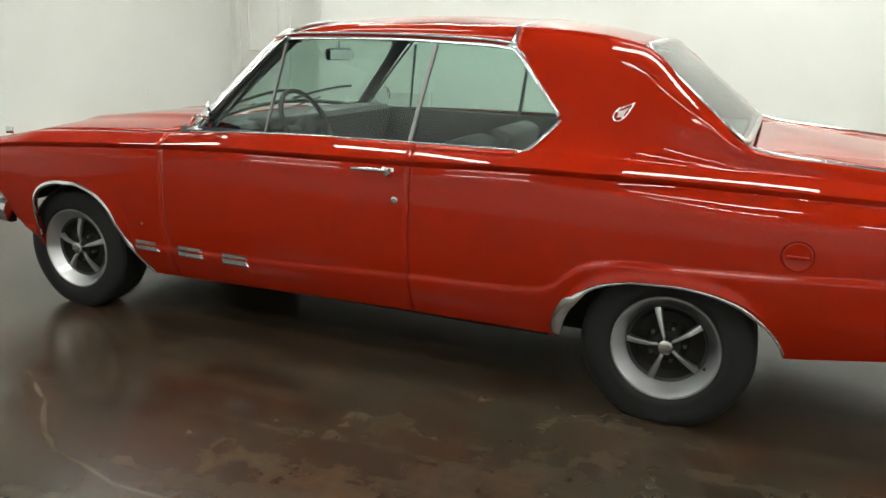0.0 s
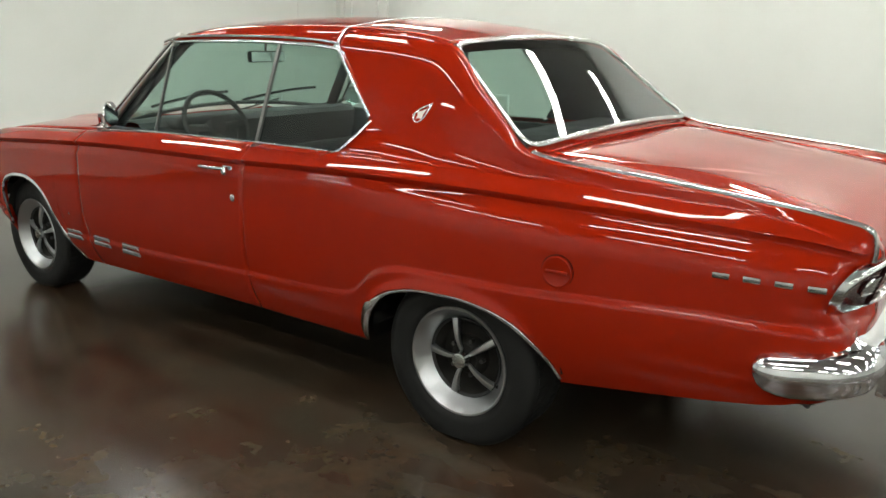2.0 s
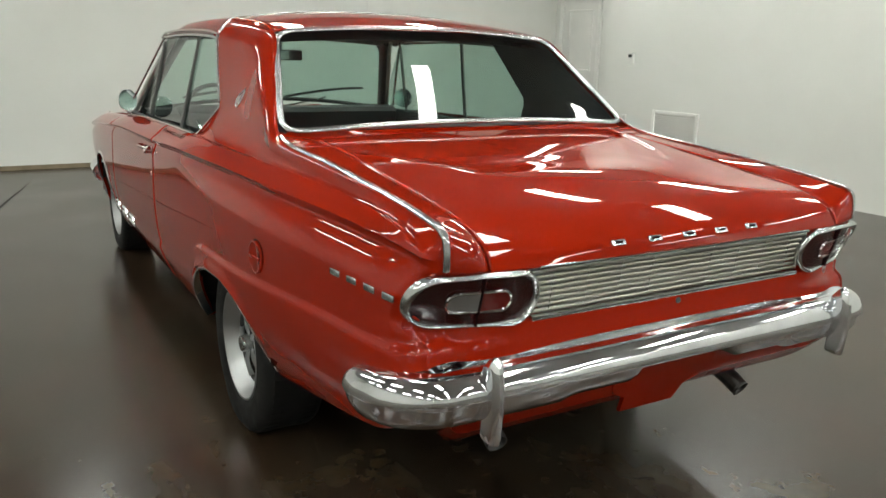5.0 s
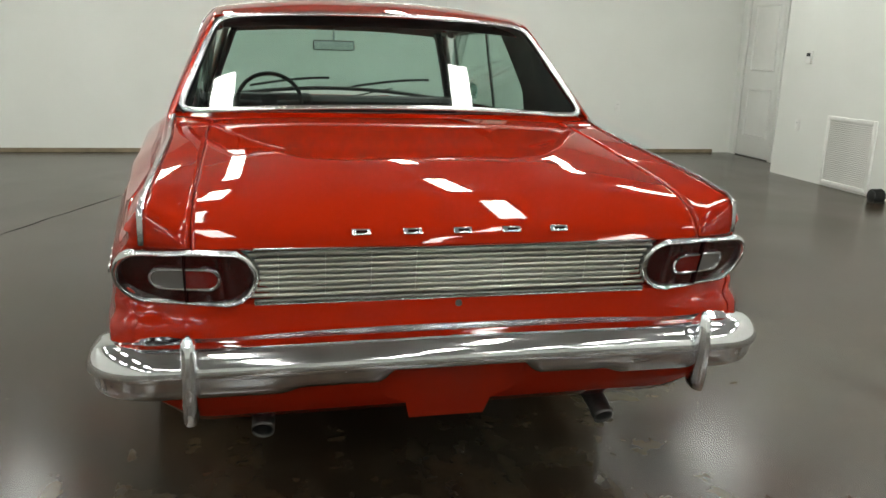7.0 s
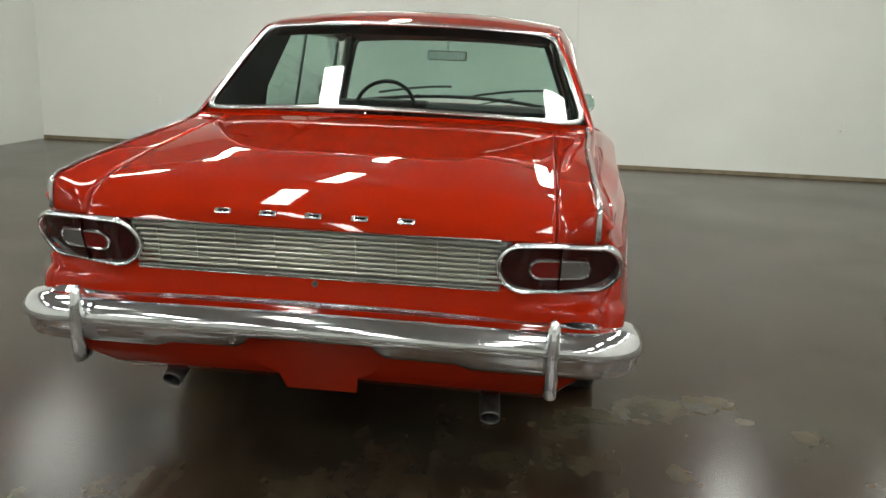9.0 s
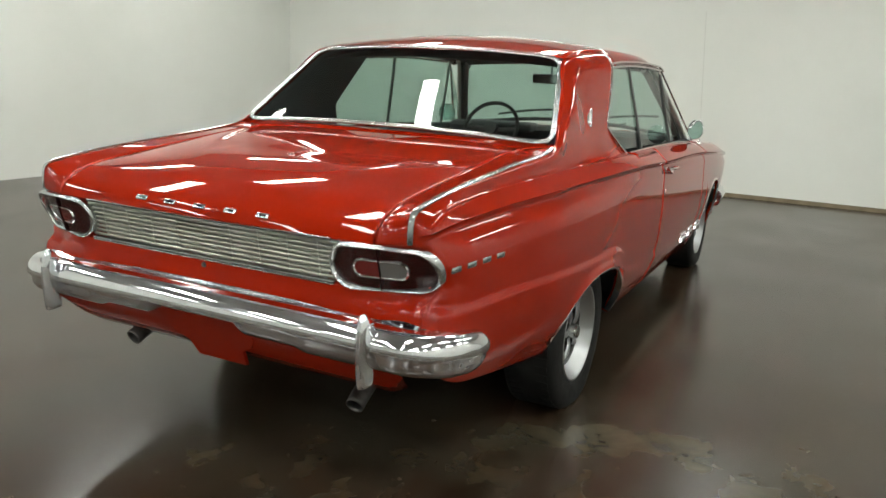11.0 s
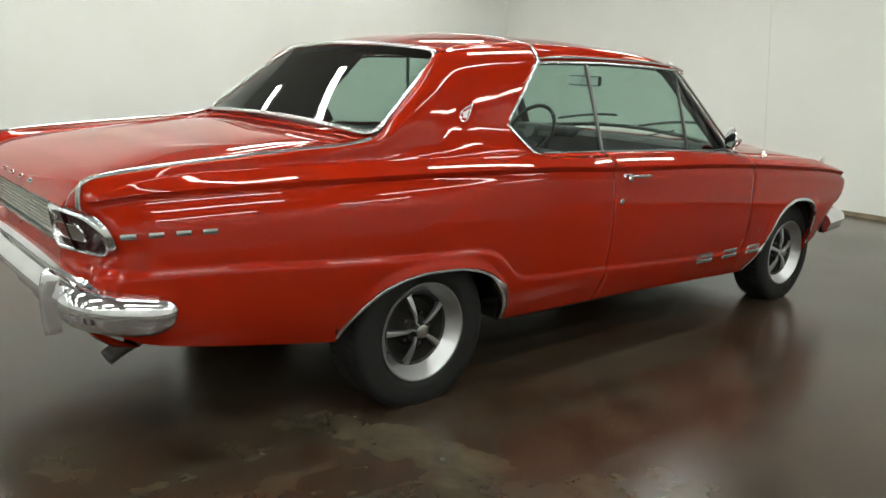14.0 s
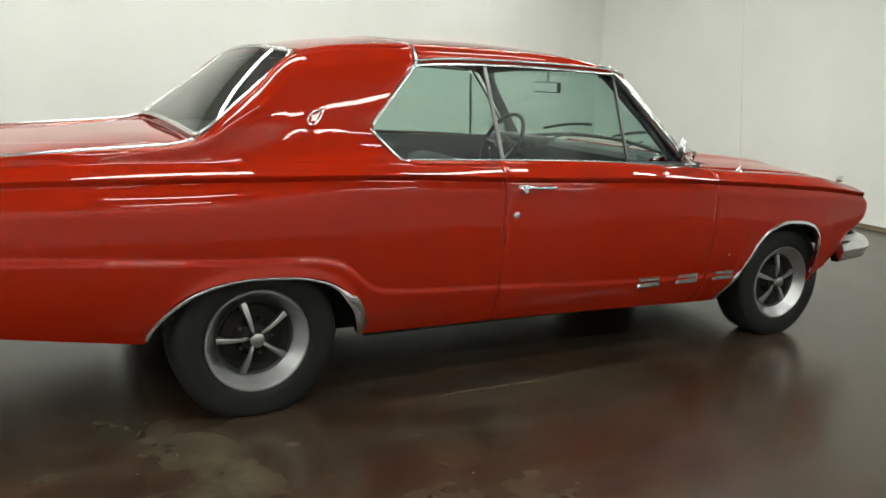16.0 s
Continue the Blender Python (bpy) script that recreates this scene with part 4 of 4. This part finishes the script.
LZ, LH, LX, LW = 0.765, 0.134, 0.622, 0.316
for s in (-1, 1):
    rim_line = [(x, tail_y(x, z) - 0.014, z) for x, z in stadium(s * LX, LZ, LW - 0.014, LH - 0.014)]
    lamp = part("tail_lamp", sweep(rim_line, [(-0.009, -0.016), (0.009, -0.016), (0.0085, 0.002), (0.005, 0.009), (0.0, 0.011), (-0.004, 0.008), (-0.007, -0.002)], closed=True, up=(0, -1, 0)), TRIM, car, "chrome tail lamp bezel with rounded ends", 50)

    def span_at(x, w=LW - 0.02, h=LH - 0.02, cx=s * LX):
        r = h / 2
        d = max(0.0, abs(x - cx) - (w / 2 - r))
        q = math.sqrt(max(1e-8, r * r - d * d))
        return LZ - q, LZ + q

    bm = slices(span_at, s * LX - (LW - 0.021) / 2, s * LX + (LW - 0.021) / 2, 30, lambda x, z: tail_y(x, z) - 0.010)
    part("lens", bm, LENS, lamp, "dark red lens", 50)
    inner = [(x, tail_y(x, z) - 0.016, z) for x, z in stadium(s * LX, LZ, 0.148, 0.048)]
    part("lens_trim", sweep(inner, ring(0.0035, 6), closed=True, up=(0, -1, 0)), CHROME, lamp, "", 50)
    for side in (-1, 1):
        clear = side == s

        def insert_at(x):
            lo, hi = span_at(x, 0.144, 0.044)
            return lo, hi

        xs = sorted((s * LX + side * 0.003, s * LX + side * 0.0715))
        bm = slices(insert_at, xs[0], xs[1], 14, lambda x, z: tail_y(x, z) - 0.0145)
        part("lens_insert", bm, LENS_WHITE if clear else LENS_RED, lamp, "clear reversing lens" if clear else "red reflector", 50)
    split = [(s * LX, tail_y(LX, z) - 0.013, z) for z in span(LZ - LH / 2 + 0.006, LZ + LH / 2 - 0.006, 8)]
    part("lamp_divider", sweep(split, [(-0.0018, -0.006), (0.0018, -0.006), (0.0018, 0.004), (-0.0018, 0.004)], up=(0, -1, 0)), GAP, lamp)

# fluted bright panel between the lamps
def raked(bm, at=0.767):
    """Leans a piece of the tail panel: its top overhangs."""
    for v in bm.verts:
        v.co.y += 0.17 * (at - v.co.z)
    return bm


grille = part("tail_panel", raked(box(0, -1.200, 0.767, 1.02, 0.012, 0.140, 0.003)), ALLOY, car, "brushed metal panel with horizontal ribs")
RIB = [(0.0058 * math.cos(math.pi * q / 8), 0.0064 * math.sin(math.pi * q / 8) - 0.001) for q in range(9)]
for k in range(8):
    z = 0.7165 + 0.0144 * k
    reach = LX - LW / 2 + LH / 2 - math.sqrt(max(0.0, (LH / 2) ** 2 - (z - LZ) ** 2)) - 0.004
    part("rib", raked(sweep([(-reach, -1.218, z), (reach, -1.218, z)], RIB, up=(0, -1, 0))), RIBS, grille)
for z, h in ((0.831, 0.010), (0.7035, 0.013)):
    part("panel_edge", raked(box(0, -1.228, z, 0.95, 0.018, h, 0.003)), TRIM, grille)
for k in range(-4, 5):
    if k:
        part("stud", raked(box(k * 0.105, -1.2210, 0.767, 0.0022, 0.005, 0.104, 0.0008, 1)), STEEL, grille)
part("trunk_lock", lathe([(0, 0.009), (0.006, 0.008), (0.007, 0.0)], 20), PIPE, car).matrix_local = pose(0, -1.220, 0.684, 0, 0, -90)

# painted panel round and below the lamps
prof = [(-1.198, 0.848), (-1.200, 0.772), (-1.202, 0.702)]
LEDGE = [(-1.2195, 0.699), (-1.2197, 0.690), (-1.2200, 0.681), (-1.2204, 0.674), (-1.2208, 0.669), (-1.2212, 0.665), (-1.2216, 0.661), (-1.2220, 0.657), (-1.2224, 0.653), (-1.2227, 0.649), (-1.2230, 0.644), (-1.2232, 0.637), (-1.2232, 0.628), (-1.2228, 0.616), (-1.2215, 0.604), (-1.217, 0.590), (-1.206, 0.575)]
prof += LEDGE + [(-1.19, 0.56)]
rows = []
for a in span(-1, 1, 121):
    k = ease((abs(a) - 0.90) / 0.10)
    rows.append([(a * (side_x(-1.24, z) + 0.001), y + (-1.2395 - y) * k * (y > -1.2395) + 0.016 * (z > 0.6995) * (1 - ease((abs(a) - 0.54) / 0.08)), z) for y, z in prof])
for end, sg in ((0, -1), (len(rows), 1)):
    wrap = [(sg * (side_x(-1.234, z) + 0.001), -1.234, z) for y, z in prof]
    rows.insert(end, wrap)
swept(part("rear_panel", sheet(rows, flip=True), RED, car, "", 75, 0.003))
for s in (-1, 1):
    part("panel_seam", sweep([(s * LX, y + fwd(LX) + under(LX, z) - 0.0005, z) for y, z in LEDGE[:15]], ring(0.0016, 6), up=(1, 0, 0)), GAP, car)
# rolled pan under the bumper
prof = [(-1.224, 0.55), (-1.211, 0.50), (-1.187, 0.450), (-1.150, 0.404), (-1.10, 0.371), (-1.02, 0.355)]
rows = []
for a in span(-1, 1, 61):
    k = ease((abs(a) - 0.84) / 0.16)
    rows.append([(a * (side_x(-1.24, max(z, 0.50)) - 0.002), y + (-1.238 - y) * k, z + (max(z, 0.494 + 0.08 * (z - 0.41)) - z) * k) for y, z in prof])
swept(part("rear_valance", sheet(rows, flip=True), RED, car, "", 40, 0.003))
tag = [(-0.185, 0.545), (-0.185, 0.466), (-0.165, 0.436), (-0.115, 0.412), (-0.10, 0.356), (0.095, 0.356), (0.105, 0.412), (0.15, 0.436), (0.17, 0.466), (0.17, 0.545)]
bm = fill(tag, lambda x: -1.243, 0.012)
for v in bm.verts:
    v.co.y += 0.52 * (0.545 - v.co.z)
part("plate_bracket", bm, RED, car, "blank red painted plate panel")

# bumper: a section carried round the tail
SEC = [(-0.052, 0.054), (-0.047, 0.059), (-0.041, 0.056), (-0.030, 0.047), (-0.018, 0.044), (-0.004, 0.042), (0.008, 0.036), (0.020, 0.024), (0.029, 0.008), (0.033, -0.010), (0.031, -0.020), (0.022, -0.027), (0.019, -0.040), (0.017, -0.056), (0.008, -0.071), (-0.008, -0.080), (-0.05, -0.082), (-0.053, 0.0)]


def bumper_path(s=1):
    pts = []
    for x in span(0, 0.68, 35):
        pts.append((x, -1.272 + 0.020 * (x / 0.70) ** 2.5, 0.578 - 0.012 * (x / 0.8) ** 2))
    for k in range(1, 9):
        a = math.pi / 2 * k / 8
        pts.append((0.68 + 0.146 * math.sin(a), -1.2535 + 0.145 * (1 - math.cos(a)), 0.569 - 0.019 * (k / 8) ** 2))
    pts += [(0.830, -1.08, 0.546), (0.833, -1.052, 0.543), (0.836, -1.022, 0.542), (0.837, -1.002, 0.541), (0.837, -0.990, 0.541)]
    return pts


half = bumper_path()
full = [(-x, y, z) for x, y, z in half[:0:-1]] + half
sc = [1.0] * len(full)
for i, k in enumerate((0.35, 0.68, 0.86, 0.96)):
    sc[i] = sc[-1 - i] = k
secs = []
for x, y, z in full:
    # the lower edge steps up on both sides of the plate
    lift = max(1 - ease((abs(x) - 0.165) / 0.03), 0.28 * (1 - ease((abs(x) - 0.37) / 0.05)))
    secs.append([(p - 0.010 * lift * (q < -0.024), -0.027 + (q + 0.027) * (1 - 0.80 * lift) if q < -0.027 else q) for p, q in SEC])
bumper = part("rear_bumper", sweep([(x, y, z) for x, y, z in full], secs, up=(0, 0, 1), scales=sc), CHROME, car, "polished chrome rear bumper", 38)
for s in (-1, 1):
    g = [(s * 0.616, -1.286, 0.655), (s * 0.616, -1.298, 0.632), (s * 0.616, -1.306, 0.57), (s * 0.616, -1.302, 0.50), (s * 0.616, -1.296, 0.452)]
    part("bumper_guard", sweep(track(g, 4), [(-0.018, -0.036), (0.018, -0.036), (0.0165, -0.004), (0.012, 0.006), (0.005, 0.012), (-0.005, 0.012), (-0.012, 0.006), (-0.0165, -0.004)], up=(0, -1, 0), scales=[0.35, 0.6, 0.8, 0.93] + [1.0] * 11 + [0.97, 0.9]), CHROME, bumper, "chrome bumper guard", 40)
    drop = 0.028 if s > 0 else -0.006
    pipe = track([(s * 0.43, -0.55, 0.345), (s * 0.445, -0.9, 0.358 - drop * 0.4), (s * 0.458, -1.02, 0.345 - drop * 0.8), (s * 0.464, -1.09, 0.315 - drop)], 5)
    bm = sweep(pipe, ring(0.029, 20), up=(0, 0, 1), caps=False)
    part("tailpipe", bm, PIPE, car, "dark metal exhaust tailpipe", 50, 0.003)

# front bumper with wrapped ends, nose panel and lamps
fb = []
for x in span(0, 0.70, 10):
    fb.append((x, 3.60 - 0.06 * (x / 0.7) ** 2, 0.485))
for k in range(1, 7):
    a = math.pi / 2 * k / 6
    fb.append((0.70 + 0.145 * math.sin(a), 3.54 - 0.15 * (1 - math.cos(a)), 0.485 - 0.006 * k / 6))
fb += [(0.848, 3.33, 0.476), (0.850, 3.28, 0.472), (0.850, 3.225, 0.468)]
ffull = [(-x, y, z) for x, y, z in fb[:0:-1]] + fb
part("front_bumper", sweep(ffull, [(-x * 0.9, z * 0.95) for x, z in SEC[:-1]], up=(0, 0, 1)), CHROME, car, "polished chrome front bumper", 38)
rows = [[(x, 3.36 + 0.03 * (1 - (x / 0.70) ** 2), z) for z in span(0.50, 0.77, 6)] for x in span(-0.70, 0.70, 17)]
part("grille", sheet(rows), BLACK, car, "dark front grille")
for s in (-1, 1):
    for x in (0.60,):
        rows = []
        for px, py, pz in side_rows(3.3, 3.49)[-1]:
            if pz > 0.565:
                rows.append([(s * (px + (0.42 - px) * q), py + 0.014 * math.sin(min(1.0, q * 7) * 1.57), pz) for q in (0, 0.015, 0.04, 0.08, 0.14, 0.4, 1)])
        part("headlamp_panel", sheet(rows, flip=s < 0), RED, car, "", 50)
        part("headlamp", lathe([(0.0, 0.10), (0.03, 0.098), (0.045, 0.085), (0.03, 0.08), (0.05, 0.04), (0.055, 0.0)], 32), CHROME, car).matrix_local = pose(s * x, 3.47, 0.68, 0, 0, 90)

# ---- small trim on the sides ----
for s in (-1, 1):
    # three bright louvre fins low on the fender and door
    for y in (2.348, 2.098, 1.850):
        z = 0.386
        x = side_x(y, z)
        fin = empty("fin", car, (s * (x + 0.002), y, z))
        for k, dz in enumerate((0.013, -0.013)):
            a = [(-0.070 - 0.006 * k, -0.011), (0.060, -0.011), (0.066, 0.011), (-0.060 - 0.006 * k, 0.011)]
            b = bmesh.new()
            lo = [b.verts.new((0, q, w + dz)) for q, w in a]
            hi = [b.verts.new((s * 0.008, q * 0.95, w * 0.45 + dz)) for q, w in a]
            b.faces.new(hi)
            for i in range(4):
                j = (i + 1) % 4
                b.faces.new([lo[i], lo[j], hi[j], hi[i]])
            bmesh.ops.recalc_face_normals(b, faces=b.faces[:])
            part("bar", b, CHROME, fin)
        part("backing", box(0, 0, 0, 0.003, 0.135, 0.05, 0.0), BLACK, fin)
    # door handle and lock
    hx = side_x(1.14, 0.855) + 0.002
    h = part("door_handle", sweep(track([(s * hx, 1.085, 0.858), (s * (hx + 0.03), 1.09, 0.86), (s * (hx + 0.034), 1.15, 0.858), (s * (hx + 0.03), 1.235, 0.856), (s * (hx + 0.004), 1.255, 0.855)], 5), ring(0.0048, 8, 1, 1.4)), TRIM, car, "chrome pull handle", 60)
    part("button", lathe([(0, 0.014), (s * 0.028, 0.014), (s * 0.034, 0.009), (s * 0.034, 0)], 20), CHROME, h).matrix_local = pose(s * hx, 1.088, 0.848)
    part("escutcheon", box(s * (hx + 0.001), 1.095, 0.852, 0.006, 0.055, 0.034, 0.003), CHROME, h)
    part("door_lock", lathe([(0, 0.016), (s * 0.006, 0.015), (s * 0.008, 0.008), (s * 0.006, 0)], 24), CHROME, car, "round chrome lock").matrix_local = pose(s * side_x(1.06, 0.743), 1.06, 0.743)
    part("body_plug", lathe([(0, 0.011), (s * 0.003, 0.010), (s * 0.004, 0)], 16), CHROME, car).matrix_local = pose(s * side_x(2.35, 0.499), 2.35, 0.499)
    # door mirror
    mi = part("door_mirror", lathe([(0.0, 0.0), (0.03, 0.02), (0.045, 0.045), (0.05, 0.056), (0.0502, 0.058), (0.012 + 0.045, 0.057), (0.054, 0.0)], 32), CHROME, car, "round chrome door mirror", 50)
    mx = 0.845 if s < 0 else 0.872
    mi.matrix_local = pose(s * mx, 2.03, 1.008, 0, -4, -122 if s > 0 else -62)
    part("mirror_stem", sweep(track([(s * 0.808, 2.075, 0.938), (s * 0.812, 2.085, 0.965), (s * (mx - 0.007), 2.045, 1.000)], 4), ring(0.011, 10), up=(0, 1, 0)), CHROME, car)
    part("mirror_foot", box(s * 0.806, 2.075, 0.940, 0.035, 0.07, 0.012, 0.005), CHROME, car)
    # pillar emblem: a drop whose point leans up and to the rear, with a winged bright core
    def on_pillar(u, v, out=0.0):
        y, z = 0.235 + s * (0.74 * u + 0.67 * v), 1.122 + 0.67 * u - 0.74 * v
        return s * (sail_x(y, z) + 0.003 + out), y, z

    drop_line = []
    for i in range(40):
        a = 2 * math.pi * i / 40
        taper = 0.5 - 0.5 * math.cos(a)
        drop_line.append(on_pillar(0.056 - 0.092 * taper, 0.027 * math.sin(a) * taper**0.8))
    em = part("emblem", sweep(drop_line, ring(0.0042, 6), closed=True, up=(s, 0, 0.3)), CHROME, car, "pointed chrome pillar emblem", 60)
    core = bmesh.new()
    arrow = [(0.034, 0.0), (0.004, 0.0085), (-0.010, 0.021), (-0.014, 0.007), (-0.028, 0.0), (-0.014, -0.007), (-0.010, -0.021), (0.004, -0.0085)]
    lo = [core.verts.new(on_pillar(u, v, -0.003)) for u, v in arrow]
    hi = [core.verts.new(on_pillar(u * 0.9, v * 0.8, 0.004)) for u, v in arrow]
    core.faces.new(hi)
    for i in range(len(arrow)):
        j = (i + 1) % len(arrow)
        core.faces.new([lo[i], lo[j], hi[j], hi[i]])
    bmesh.ops.recalc_face_normals(core, faces=core.faces[:])
    part("emblem_core", core, STEEL, em)
    # row of bright badge bars on the quarter
    for y in span(-0.872, -1.112, 4):
        z = 0.768
        ob = part("badge_bar", box(0, 0, 0, 0.006, 0.046, 0.017, 0.002), TRIM, car, "plain bright metal badge bar", 30)
        slope = math.degrees(math.atan2(side_x(y + 0.03, z) - side_x(y - 0.03, z), 0.06))
        ob.matrix_local = pose(s * (side_x(y, z) + 0.003), y, z, 0, 0, -s * slope)
# fuel cap, painted
cx = side_x(-0.404, 0.704)
cap = part("fuel_cap", lathe([(-0.002, 0.050), (-0.010, 0.050), (-0.012, 0.045), (-0.009, 0.038), (-0.009, 0)], 40), RED, car, "round red fuel cap", 40)
cap.matrix_local = pose(-cx + 0.001, -0.404, 0.704, 0, 0, math.degrees(math.atan2(side_x(-0.36, 0.704) - side_x(-0.45, 0.704), 0.09)))
# a near-black ring gives the cap's groove its shade
part("cap_groove_shade", sweep([(-0.004, 0.052 * math.cos(a), 0.052 * math.sin(a)) for a in (2 * math.pi * i / 40 for i in range(40))], ring(0.0014, 6), closed=True, up=(1, 0, 0)), GAP, cap)
part("cap_grip", box(-0.013, 0, 0, 0.008, 0.072, 0.011, 0.003), RED, cap)
# row of bright badge bars on the lid
for x in (-0.236, -0.118, 0.0, 0.118, 0.236):
    ob = part("badge_bar", box(0, 0, 0, 0.044, 0.005, 0.016, 0.002), TRIM, car, "plain bright metal badge bar with a dark field", 30)
    part("badge_field", box(0.002, -0.0022, 0, 0.026, 0.0022, 0.0065, 0.0008, 1), GAP, ob)
    ob.matrix_local = pose(x, -1.2265 - 0.012 * (1 - (x / 0.6) ** 2), 0.865, -40, 0, 0)
# aerial on the passenger fender
part("aerial_base", lathe([(0, 0.017), (0.012, 0.015), (0.02, 0.008), (0.035, 0.006), (0.036, 0)], 20), CHROME, car).matrix_local = pose(0.80, 2.43, 0.898, 0, -90, 0)
part("aerial", sweep([(0.80, 2.43, 0.925), (0.765, 2.36, 1.72)], ring(0.0013, 6), up=(0, 1, 0)), STEEL, car, "thin metal radio aerial")
for s in (-1, 1):
    part("fender_ornament", box(s * 0.735, 3.30, 0.842, 0.006, 0.05, 0.035, 0.002), CHROME, car)

# ---- the far end of the room: recess with a door, vent, switches ----
slab("wall_recess", (X1, YD, 0), (X1 + 0.2, 5.86, CEILING), WALL, "white painted drywall beside the door")
slab("wall_corner", (X1, 6.66, 0), (X1 + 0.2, Y1 + 0.0, CEILING), WALL, "narrow white wall between door and corner")
slab("wall_lintel", (X1, 5.86, 2.05), (X1 + 0.2, 6.66, CEILING), WALL, "white wall above the door")
door_1 = tagged(empty("door_1", at=(X1, 6.26, 0)), "closed white panelled interior door in a recess", "door", "", "structure")
part("door_leaf", box(0.026, 0, 1.025, 0.04, 0.76, 2.03, 0.003), WHITE, door_1)
for z0, z1 in ((0.27, 0.86), (1.11, 1.90)):
    for y in (0.0,):
        ring_pts = [(0.004, y - 0.24, z0), (0.004, y + 0.24, z0), (0.004, y + 0.24, z1), (0.004, y - 0.24, z1)]
        part("door_moulding", sweep(ring_pts, [(-0.022, -0.004), (0.022, -0.004), (0.010, 0.014), (-0.010, 0.014)], closed=True, up=(-1, 0, 0)), WHITE, door_1)
for y in (-0.40, 0.40):
    part("door_casing", box(-0.008, y, 1.03, 0.022, 0.07, 2.06, 0.004), WHITE, door_1)
part("door_casing", box(-0.008, 0, 2.075, 0.022, 0.87, 0.07, 0.004), WHITE, door_1)
# the dark of the gap below the leaf, laid in as a black strip
slab("under_door_shade", (X1 - 0.01, 5.90, 0), (X1 + 0.12, 6.62, 0.012), BLACK, "black strip standing in for the shaded gap under the door")

vent = tagged(empty("return_air_vent", at=(X2, 3.87, 0.37)), "large square white return air grille low on the wall", "vent")
part("vent_back", box(-0.004, 0, 0, 0.006, 0.62, 0.60), ALLOY, vent, "grey duct opening")
for y in (-0.325, 0.325):
    part("vent_frame", box(-0.012, y, 0, 0.024, 0.04, 0.69, 0.004), WHITE, vent)
for z in (-0.325, 0.325):
    part("vent_frame", box(-0.0125, 0, z, 0.023, 0.61, 0.04, 0.004), WHITE, vent)
slat_bm = box(0, 0, 0, 0.023, 0.61, 0.004, 0.0, turn=Matrix.Rotation(radians(62), 4, "Y"))
slat0 = part("slat", slat_bm, WHITE, vent)
slat0.location = (-0.011, 0, -0.295)
for k in range(1, 31):
    sl = new("slat", slat0.data)
    sl.parent = vent
    sl.location = (-0.011, 0, -0.295 + 0.0197 * k)

thermostat = tagged(empty("thermostat", at=(X2, 4.64, 1.285)), "small white wall thermostat with a dark display", "thermostat")
part("body", box(-0.014, 0, 0, 0.028, 0.09, 0.13, 0.006), WHITE, thermostat)
part("display", box(-0.0295, 0, 0.028, 0.003, 0.06, 0.035, 0.001), BLACK, thermostat, "dark display")


def wall_plate(name, label, cat, m):
    ob = tagged(empty(name), label, cat)
    part("plate", box(0, -0.004, 0, 0.075, 0.008, 0.12, 0.003), WHITE, ob)
    for z in (-0.024, 0.024):
        part("socket", box(0, -0.009, z, 0.034, 0.004, 0.030, 0.0015), WHITE, ob)
        for x in (-0.007, 0.007):
            part("slot", box(x, -0.0115, z, 0.003, 0.002, 0.011), BLACK, ob)
    ob.matrix_basis = m
    return ob


a = wall_plate("wall_outlet", "white double power outlet on the white wall", "outlet", pose(4.10, Y1, 0.60))
tagged(a, group="wall outlets")
copy_thing(a, pose(-4.30, Y1, 0.57))
b = wall_plate("wall_switch", "white switch plate low on the white wall", "switch plate", pose(X2, 4.70, 0.57, 0, 0, -90))

# a small black fan motor lying on the floor by the vent
blower = tagged(empty("floor_blower", at=(5.08, 3.22, 0)), "small black electric motor lying on the floor", "motor")
part("motor_body", lathe([(-0.07, 0.0), (-0.07, 0.03), (-0.06, 0.055), (0.05, 0.06), (0.07, 0.045), (0.075, 0.0)], 28), BLACK, blower).location = (0, 0, 0.062)
part("motor_foot", box(0, 0, 0.008, 0.12, 0.10, 0.016, 0.004), BLACK, blower)
part("motor_shaft", sweep([(0.07, 0, 0.062), (0.095, 0, 0.062)], ring(0.008, 10)), STEEL, blower)
for k in range(5):
    part("cooling_fin", lathe([(-0.045 + 0.02 * k, 0.055), (-0.045 + 0.02 * k, 0.068), (-0.039 + 0.02 * k, 0.068), (-0.039 + 0.02 * k, 0.055)], 28), BLACK, blower).location = (0, 0, 0.062)
